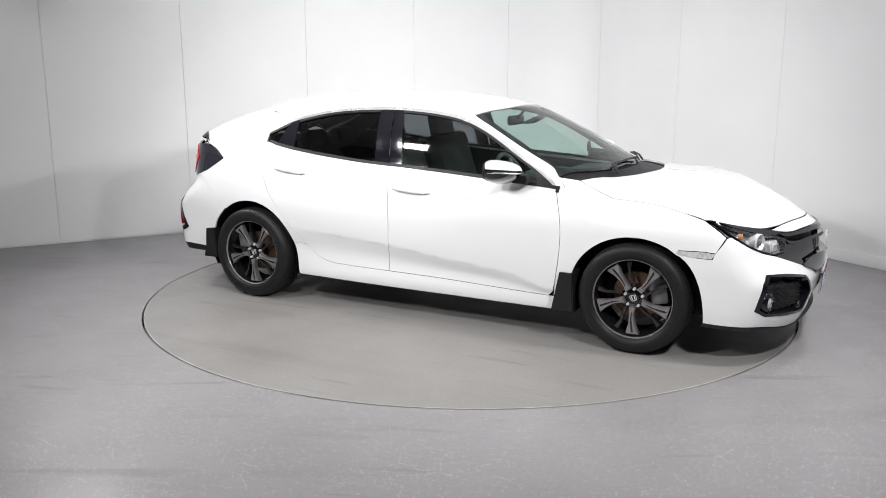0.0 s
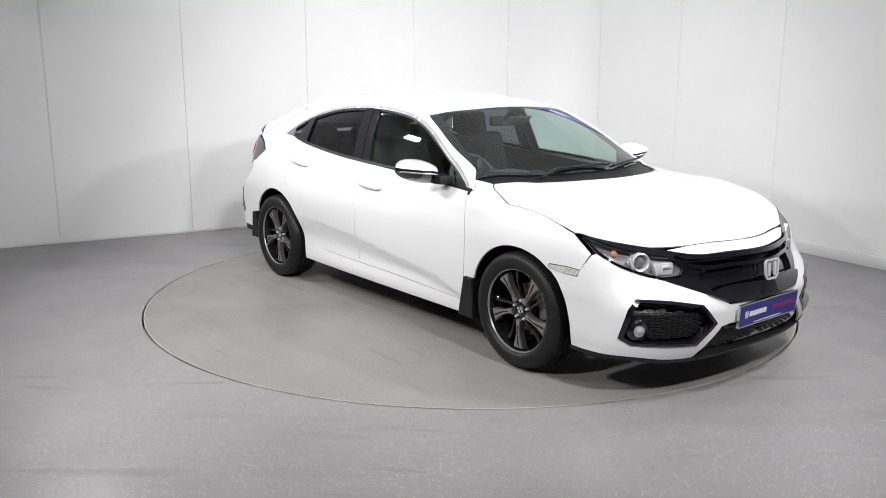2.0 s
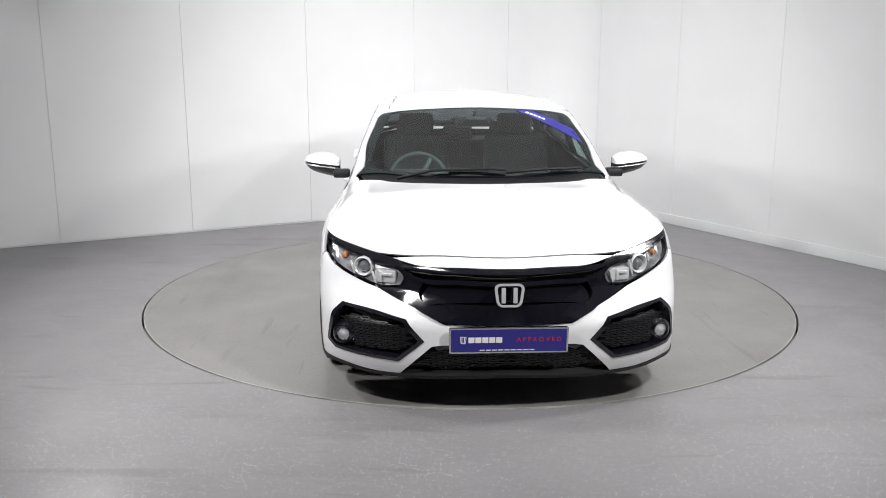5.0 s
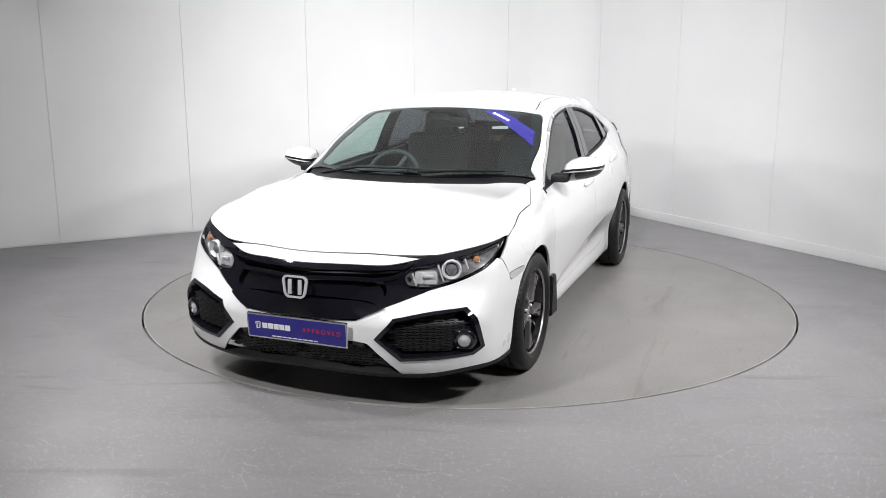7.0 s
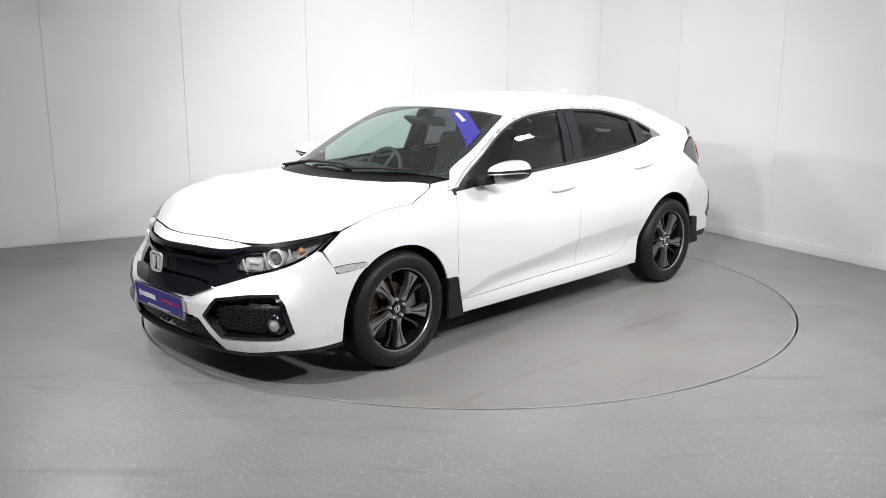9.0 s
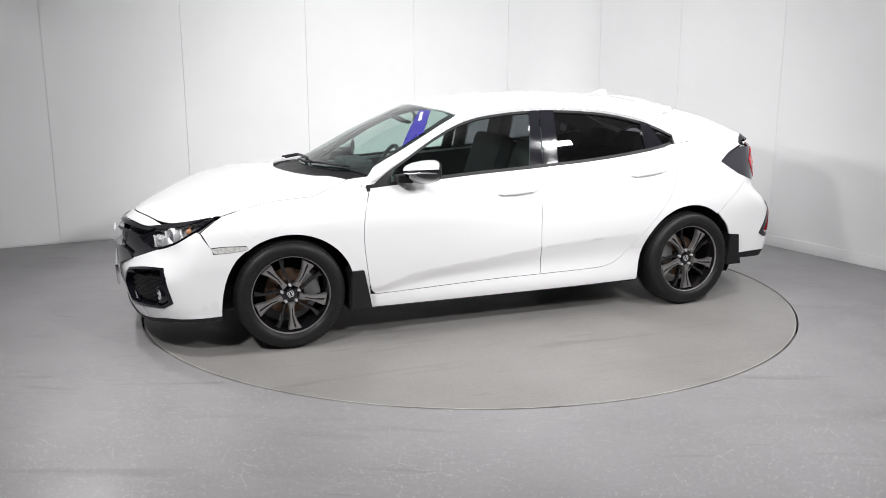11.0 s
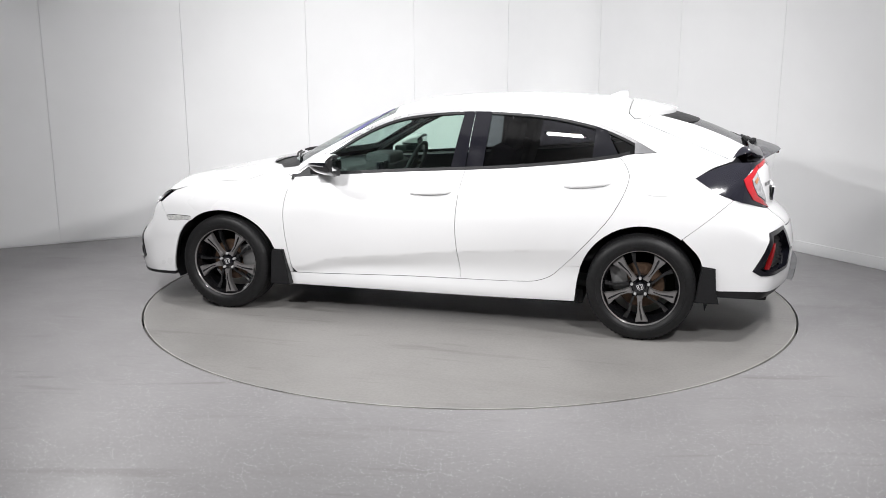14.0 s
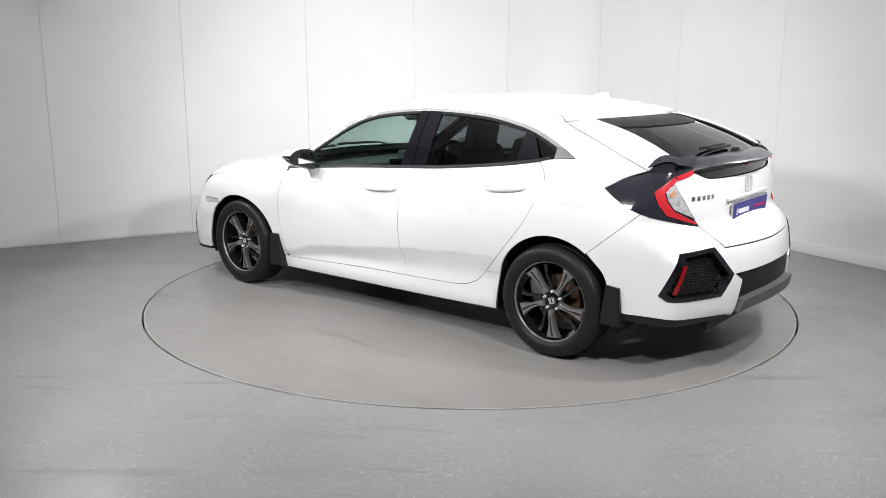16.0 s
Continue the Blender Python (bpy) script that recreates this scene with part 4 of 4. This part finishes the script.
def mesh_part(view, text, size, proud, parent, name="grille_mesh"):
    ring = shape_of(view, text)
    V, F = honeycomb(view, ring, size, proud)
    for mir in (False, True):
        W = [(a, -b if mir else b, c) for a, b, c in V]
        me = to_mesh(name, W, [f[::-1] for f in F] if not mir else F)
        part(name, me, MESH, parent, "black honeycomb mesh")


for view, text, inner_text, name in (("nose", VENT, "41.8,.487* 34,.473 25.7,.448* 21.7,.362* 27.2,.277* 43.2,.297* 45.5,.322* 43.5,.448*", "front_vent"), ("tail", R_VENT, "45,.64* 35.6,.655* 29,.525* 33,.44* 48,.44* 49.6,.458*", "rear_vent")):
    data = sheet(view, shape_of(view, text), [shape_of(view, inner_text)], proud=.004, rim=.06)
    for mir in (False, True):
        part(name, sheet_mesh(name, *data, mirror=mir), GLOSS, car, "gloss black bumper vent frame")
    mesh_part(view, inner_text, .026, -.035, car)
mesh_part("nose", "0.3,.342 16,.342 18.5,.325 25.5,.21 18,.195 0.3,.20", .026, -.03, car, "lower_grille_mesh")
panel("splitter", "nose", mirrored("0,.200* 20,.190 34,.197 44,.221 59,.227* 59,.210 44,.204 34,.180 20,.170 0,.182*"), DARK, car, pair=False, proud=.004, rim=.04, label="black front splitter")
panel("lower_grille_frame", "nose", mirrored("0,.346* 16,.346* 18,.335* 17,.318 15.5,.330 0,.332*"), GLOSS, car, pair=False, proud=-.004, rim=.04)
for s in (1, -1):
    m = pose(2.125, .745, .350, 0, 0, -70)
    if s < 0:
        m = flip_y(m)
    fog = part("fog_lamp", lathe([(.030, .02), (.040, .026), (.052, .020), (.062, .004), (.066, -.05)], 40), GLOSS, car, "round fog lamp in a gloss black bezel")
    fog.matrix_local = m
    part("fog_ring", lathe([(.028, .012), (.031, .019), (.034, .019), (.034, .010)], 36), SILVER, fog)
    part("fog_reflector", lathe([(0, -.012), (.012, -.008), (.022, .0), (.029, .012)], 32), BOWL, fog)
    part("fog_lens", lathe([(0, .024), (.015, .022), (.029, .014)], 32), plain("frosted_lens", (.42, .42, .44), .12, coat=1.0, vary=.3, scale=60), fog)


def word(text, size, parent, material, m, name="lettering", bold=0.0):
    cu = bpy.data.curves.new(name, "FONT")
    cu.body, cu.size, cu.extrude, cu.align_x, cu.align_y, cu.offset = text, size, .0006, "CENTER", "CENTER", bold
    cu.space_character = 1.5
    ob = new(name, cu)
    me = bpy.data.meshes.new_from_object(ob.evaluated_get(bpy.context.evaluated_depsgraph_get()))
    bpy.data.objects.remove(ob)
    o = part(name, me, material, parent)
    o.matrix_local = m
    return o


def plate(name, m):
    """A dealer plate; local y points outwards, x to the reader's left."""
    p = part(name, prism(rounded(.535, .122, .006), 0, .012, .002), SILVER, car, "blue dealer plate in a silver frame")
    p.matrix_local = m
    part("plate_face", prism(rounded(.518, .106, .004), .006, .0135, .0005), BLUE, p)
    part("plate_mark", badge_bm(.026, .034, .0135, .0012), WHITE_INK, p).matrix_local = pose(.205, 0, .004)
    for k, w in enumerate((.026, .026, .026, .026, .026)):
        part("brand_bar", box((w + .001, .0012, .026), (.168 - k * .031, .0142, .004), 0), WHITE_INK, p)
    word("APPROVED", .030, p, RED_INK, pose(-.135, .0145, .004, 90, 0, 180))
    for k in range(9):
        part("small_print_bar", box((.022, .0010, .0045), (.12 - k * .028, .0142, -.044), 0), WHITE_INK, p)


plate("front_plate", Matrix.Translation((2.350, 0, .379)) @ pose(0, 0, 0, -4, 0, -90) @ pose(0, 0, 0))

# ---- tail details ----
SMOKE = plain("smoked_lamp_lens", (.022, .022, .030), .07, coat=1.0, vary=.1)
for k, lamp in enumerate(panel("tail_lamp", "tail", TAIL_LAMP, SMOKE, car, gap=.001, proud=.004, label="smoked tail lamp with a red light bar")):
    mir = k == 1
    for nm, txt, mat, pr in (("light_bar", "46.4,1.034* 52.6,.957* 51.6,.90 49.2,.842* 37.9,.778* 38.8,.797* 46.9,.860* 49.0,.91 49.7,.952* 46.2,1.010*", RED, .009),
                             ("light_bar", "45.9,1.036* 40.0,1.060* 39.8,1.040* 45.9,1.012*", RED, .009),
                             ("clear_lens", "49.3,.960* 46.5,.998* 45,.945 43,.895 39.2,.815* 46.6,.867* 48.6,.915", plain("clear_tail_lens", (.50, .50, .51), .15, .3, vary=.3, scale=45), .007)):
        d = sheet("tail", shape_of("tail", txt, .012), proud=pr, rim=.01, step=.025)
        part(nm, sheet_mesh(nm, *d, mirror=mir), mat, lamp, "red light bar" if mat == RED else "clear reversing lens")
    d = sheet("tail", shape_of("tail", "48.4,0.945* 46.9,0.968* 46.4,0.952* 47.7,0.928*", .012), proud=.010, rim=.004, step=.02)
    part("turn_lens", sheet_mesh("turn_lens", *d, mirror=mir), AMBER, lamp)
panel("diffuser", "tail", mirrored("0,.526* 26,.519* 22,.486* 24.5,.34* 24.5,.30* 0,.31*"), DARK, car, pair=False, proud=-.012, rim=.02, label="black plastic diffuser")
panel("diffuser_lip", "tail", mirrored("0,.40* 15,.394 23,.380* 25,.322* 15,.335 0,.342*"), plain("grey_plastic", (.075, .075, .08), .45, vary=.15, scale=60), car, pair=False, proud=.03, rim=.06, label="black diffuser lip")
panel("bumper_skirt", "tail", "25,.30* 30,.31 49.8,.325 60,.321* 64,.335* 64,.285* 50,.280 38,.276 30,.292 25,.298*", DARK, car, proud=-.004, rim=.03, label="black lower bumper skirt")
panel("rear_reflector", "tail", "45.6,.60* 44.7,.605* 47.2,.46* 48.3,.46*", plain("dark_red_reflector", (.22, .008, .01), .2, coat=.6), car, proud=.008, rim=.02, label="slim red reflector")
panel("lamp_cap", "top", "-1.728,.730* -1.80,.700 -1.86,.655* -1.905,.575* -1.885,.48* -1.86,.52* -1.845,.61*", SMOKE, car, proud=.007, rim=.02, label="smoked cap joining lamp and rear wing")
panel("spoiler_cavity", "tail", mirrored("0,1.05* 39,1.047* 32,1.012 12,1.003 0,1.003*"), GLOSS, car, pair=False, proud=-.02, rim=.0, label="gloss black panel under the rear wing")

# rear wing: a slim bar swept across the tailgate
bm = bmesh.new()
rows = []
for y in np.linspace(-.60, .60, 45):
    a = abs(y) / .60
    xr = -2.06 + .165 * a ** 2
    zt = 1.105 + .006 * a - .040 * a ** 4
    xf = -1.89 + .075 * a ** 2
    pts = [(xf, zt - .005), (xf - .03, zt + .016), ((xf + xr) / 2, zt + .010), (xr + .01, zt - .014), (xr, zt - .022), (xr + .012, zt - .028), ((xf + xr) / 2 + .01, zt - .018), (xf - .01, zt - .030)]
    rows.append([bm.verts.new((x, y, z)) for x, z in pts])
for a, b in zip(rows, rows[1:]):
    for k in range(8):
        bm.faces.new((a[k], b[k], b[(k + 1) % 8], a[(k + 1) % 8]))
bm.faces.new(rows[0])
bm.faces.new(rows[-1][::-1])
bmesh.ops.recalc_face_normals(bm, faces=bm.faces)
wing = part("rear_wing", smooth(bm, 50), plain("grey_black_wing", (.030, .030, .036), .30, coat=.3, vary=.1), car, "dark gloss rear wing bar")
part("brake_light", box((.02, .34, .012), (-2.03, 0, 1.068), .004), plain("dark_red_lens", (.10, .03, .03), .2, coat=.5), wing)

w = part("rear_wiper", join_bm(box((.035, .05, .03), (-1.90, -.02, 1.125), .01), box((.02, .30, .012), (-1.86, .12, 1.146), .004, pose(0, 0, 0, 0, 0, 0)), box((.012, .34, .018), (-1.835, .16, 1.150), .003)), DARK, car, "black rear wiper")
badge = part("badge", badge_bm(.10, .085, .001, .006), BADGE, car, "chrome badge")
badge.matrix_local = at_skin("tail", 0, .945, .0)
for k in range(5):
    b = part("name_bar", box((.024, .004, .022), (0, .002, 0), .001), SILVER, car)
    b.matrix_local = at_skin("tail", 39.8 - k * 2.35, .917, 0)
plate("rear_plate", Matrix.Translation((-2.003, 0, .806)) @ pose(0, 0, 0, -3, 0, 90))
part("plate_lip", box((.02, .60, .018), (-1.997, 0, .884), .006), PAINT, car)

# ---- mirrors, handles, fin, wipers ----
def leaf(length, depth, height, out):
    """A handle blade, swelling in the middle."""
    bm = bmesh.new()
    bmesh.ops.create_uvsphere(bm, u_segments=24, v_segments=14, radius=1)
    for v in bm.verts:
        x, y, z = v.co
        e = 1 - .45 * abs(x) ** 2
        v.co = ((abs(x) ** .8 * (1 if x > 0 else -1)) * length / 2, out + y * depth / 2, (abs(z) ** .7 * (1 if z > 0 else -1)) * height / 2 * e + .006 * (1 - x * x))
    return smooth(bm, 60)



for s in (1, -1):
    def shell(pick):
        """Skins the mirror's sections, one for each step outwards: y, rear x, front x, bottom, split, top."""
        bm = bmesh.new()
        keys = np.array([(.862, .622, .742, .918, .990, 1.026), (.885, .606, .772, .914, .994, 1.044), (.93, .600, .786, .921, 1.002, 1.058), (.99, .598, .780, .936, 1.008, 1.062),
                         (1.035, .600, .757, .953, 1.013, 1.055), (1.062, .606, .728, .974, 1.016, 1.043), (1.076, .616, .690, .998, 1.017, 1.028)])
        rows = []
        for y in np.linspace(.862, 1.076, 22):
            xr, xf, zb, zs, zt = (np.interp(y, keys[:, 0], keys[:, k]) for k in range(1, 6))
            rows.append([bm.verts.new((x, s * y, z)) for x, z in pick(xr, xf, zb, zs, zt)])
        n = len(rows[0])
        for a, b in zip(rows, rows[1:]):
            for k in range(n):
                bm.faces.new((a[k], a[(k + 1) % n], b[(k + 1) % n], b[k]))
        bm.faces.new(rows[0])
        bm.faces.new(rows[-1][::-1])
        bmesh.ops.recalc_face_normals(bm, faces=bm.faces)
        return smooth(bm, 45)

    def upper(xr, xf, zb, zs, zt):
        arcs = [(xf + (xr + .012 - xf) * (1 - math.cos(q)), zs + (zt - zs) * math.sin(q) ** .85) for q in np.linspace(0, math.pi / 2, 12)]
        return [(xr + .006, zs)] + arcs + [(xr + .006, zt - .004)]

    def lower(xr, xf, zb, zs, zt):
        arcs = [(xf - .006 + (xr + .03 - xf) * (1 - math.cos(q)), zs - .003 - (zs - zb) * math.sin(q)) for q in np.linspace(0, math.pi / 2, 9)]
        return [(xr + .006, zs - .003)] + arcs + [(xr + .006, zb + .004)]

    def rear(xr, xf, zb, zs, zt):
        return [(xr - .006, zb + .006), (xr - .006, zt - .008), (xr + .0055, zt - .003), (xr + .0055, zb + .003)]

    def highlight_line(xr, xf, zb, zs, zt):
        return [(xr + .02, zs - .020), (xf - .004, zs - .014), (xf - .002, zs - .018), (xf - .006, zs - .022), (xr + .02, zs - .026)]
    cap = part("mirror", shell(upper), PAINT, car, "white door mirror cap over a black base")
    part("mirror_base", shell(lower), GLOSS, cap, "gloss black mirror base")
    part("mirror_bezel", shell(rear), DARK, cap, "black bezel round the mirror glass")
    # chrome strip modelled in place of the highlight that the gloss base reflects
    part("base_highlight", shell(highlight_line), CHROME, cap, "thin bright line on the mirror base")
    part("mirror_arm", box((.10, .10, .05), (.755, s * .845, .945), .015, None), DARK, cap)
    part("mirror_glass", box((.004, .15, .075), (.5925, s * .962, 1.0), .0015), SILVER, cap, "mirror glass")
    for x, z, tilt in ((.02, .832, 3.2), (-.93, .908, 6.0)):
        h = part("door_handle", join_bm(leaf(.275, .030, .050, .013), box((.03, .03, .03), (.09, .008, 0), .008), box((.03, .03, .03), (-.09, .008, 0), .008)), PAINT, car, "white door handle")
        m = at_skin("side", x, z, 0)
        m = Matrix.Translation(m.translation) @ pose(0, 0, 0, 14, tilt, 0) @ pose(0, 0, 0)
        h.matrix_local = m if s > 0 else flip_y(m)
bm = bmesh.new()
rows = []
for f in np.linspace(0, 1, 7):
    hw = .032 * (1 - f) ** .8 + .006
    x0, x1 = -.90 - .15 * f, -1.10 + .005 * f
    rows.append([bm.verts.new(p + Vector((0, 0, 1.372 + .060 * f))) for p in (Vector((x0, 0, 0)), Vector((x0 * .6 + x1 * .4, hw, 0)), Vector((x1, hw * .6, 0)), Vector((x1, -hw * .6, 0)), Vector((x0 * .6 + x1 * .4, -hw, 0)))])
for a, b in zip(rows, rows[1:]):
    for k in range(5):
        bm.faces.new((a[k], a[(k + 1) % 5], b[(k + 1) % 5], b[k]))
bm.faces.new(rows[-1])
bmesh.ops.recalc_face_normals(bm, faces=bm.faces)
part("roof_fin", smooth(bm, 40), PAINT, car, "white roof antenna fin")


def tube(points, r, n=8):
    cu = bpy.data.curves.new("tube", "CURVE")
    cu.dimensions, cu.bevel_depth, cu.bevel_resolution = "3D", r, 2
    sp = cu.splines.new("POLY")
    sp.points.add(len(points) - 1)
    for p, q in zip(sp.points, points):
        p.co = (*q, 1)
    ob = new("tube", cu)
    me = bpy.data.meshes.new_from_object(ob.evaluated_get(bpy.context.evaluated_depsgraph_get()))
    bpy.data.objects.remove(ob)
    for f in me.polygons:
        f.use_smooth = True
    return me


def on_top(x, y, up):
    p = cast(np.array([[x, y, .72]]), np.array([[0., 0, 1]]), 2)[0]
    return (p[0], p[1], p[2] + up)


for pts in (((1.22, -.50), (1.15, -.30), (1.17, .05), (1.18, .12)), ((1.21, .12), (1.13, .35), (1.03, .58))):
    w = part("wiper", tube([on_top(x, y, .022) for x, y in pts], .007), DARK, car, "black windscreen wiper")
    part("wiper_blade", tube([on_top(x - .02, y, .010) for x, y in pts], .006), RUBBER, w)

# windscreen sticker
panel("sticker", "top", ".450,.257* .410,.358* .555,.628* .705,.659*", BLUE_FILM, car, pair=False, proud=-.004, rim=0, label="blue dealer sticker on the windscreen")
for k in range(5):
    f = k / 5
    a, b = np.array((.462, .330)) * (1 - f) + np.array((.520, .455)) * f, .0
    d = sheet("top", outline("%f,%f* %f,%f* %f,%f* %f,%f*" % (a[0] - .010, a[1] + .004, a[0] + .010, a[1] - .004, a[0] + .018, a[1] + .014, a[0] - .002, a[1] + .022), .05), proud=-.0025, rim=0, step=.05)
    part("sticker_bar", sheet_mesh("sticker_bar", *d), WHITE_INK, car)

# ---- cabin ----
SEAT = plain("black_seat_cloth", (.020, .020, .022), .85, vary=.08, scale=25)
SOFT = plain("dark_dashboard", (.055, .058, .06), .6, vary=.15, scale=40)


def seat(y):
    m = pose(-.05, y, .30)
    s = part("front_seat", join_bm(box((.52, .50, .16), (.12, 0, .18), .05, None, 3)), SEAT, car, "black cloth front seat")
    s.matrix_local = m
    part("backrest", box((.15, .48, .62), (0, 0, .30), .06, pose(-.14, 0, .22, 0, -18, 0), 3), SEAT, s)
    part("headrest", box((.10, .26, .20), (0, 0, .0), .045, pose(-.36, 0, .86, 0, -12, 0), 3), SEAT, s)
    for k in (1, -1):
        part("headrest_post", tube([(-.34, k * .06, .70), (-.355, k * .06, .80)], .006), SILVER, s)


seat(.37)
seat(-.37)
bench = part("rear_seat", box((.50, 1.26, .16), (-.88, 0, .48), .05, None, 3), SEAT, car, "black cloth rear bench")
part("backrest", box((.16, 1.24, .56), (0, 0, 0), .06, pose(-1.20, 0, .72, 0, -22, 0), 3), SEAT, bench)
for y in (.40, 0, -.40):
    part("headrest", box((.10, .25, .15), (0, 0, 0), .04, pose(-1.33, y, 1.045, 0, -15, 0), 3), SEAT, bench)
part("parcel_shelf", box((.50, 1.10, .03), (-1.58, 0, .98), .01), LINING, car)
part("cabin_floor", box((2.4, 1.40, .04), (-.2, 0, .28), .01), LINING, car)
dash = part("dashboard", join_bm(box((.50, 1.42, .20), (.88, 0, .80), .06, None, 3), box((.26, 1.36, .30), (.78, 0, .62), .05, None, 3)), SOFT, car, "dark soft-touch dashboard")
part("instrument_hood", box((.20, .36, .09), (.74, -.37, .915), .035, None, 3), SOFT, dash)
part("screen", box((.02, .22, .13), (.63, 0, .86), .008, pose(0, 0, 0)), GLOSS, dash)
ring_pts = [(.0 + .0 * k, .185 * math.cos(2 * math.pi * k / 40), .185 * math.sin(2 * math.pi * k / 40)) for k in range(41)]
steer = part("steering_wheel", tube(ring_pts, .015), SOFT, car, "black steering wheel")
steer.matrix_local = pose(.50, -.37, .865, 0, -25, 0)
part("wheel_boss", box((.05, .15, .11), (.02, 0, 0), .03), SOFT, steer)
for a in (90, 210, 330):
    part("wheel_spoke", box((.02, .03, .14), (.01, 0, .1), .008, pose(0, 0, 0, a, 0, 0)), SOFT, steer)
mir = part("rear_view_mirror", box((.035, .24, .065), (.36, 0, 1.235), .02), DARK, car, "black rear-view mirror")
part("mirror_stem", tube([(.375, 0, 1.25), (.42, 0, 1.30)], .010), DARK, mir)
part("sensor_cover", prism([(-.10, -.05), (.10, -.05), (.06, .06), (-.06, .06)], 0, .02, .005), DARK, car).matrix_local = pose(.50, 0, 1.252, 0, 0, -90) @ pose(0, 0, 0, -65, 0, 0)


# ---- the turntable carries the car round ----
def motions():
    turn = [(0, -64.28), (0.5, -58.33), (1.0, -52.18), (1.5, -46.27), (2.0, -40.15), (2.5, -34.28), (3.0, -28.21), (5.5, 1.74), (6.0, 7.84), (6.5, 13.72), (7.0, 19.88), (7.5, 25.74),
            (8.0, 31.82), (8.5, 37.7), (9.0, 43.74), (9.5, 49.66), (12.0, 79.69), (12.5, 85.53), (13.0, 91.57), (13.5, 97.46), (14.0, 103.51), (14.5, 109.39), (15.0, 115.43), (15.5, 121.31), (16.0, 127.42)]
    turn += [(t, -64.15 + 11.977 * t) for t in (3.8, 4.6, 10.3, 11.2)]
    rows = [(t, -90 - a) for t, a in sorted(turn)]
    walk(turntable, [(t, pose(0, 0, 0, 0, 0, a)) for t, a in rows])
    walk(car, [(t, pose(0, 0, 0, 0, 0, a) @ pose(0, 0.014, 0)) for t, a in rows])


motions()
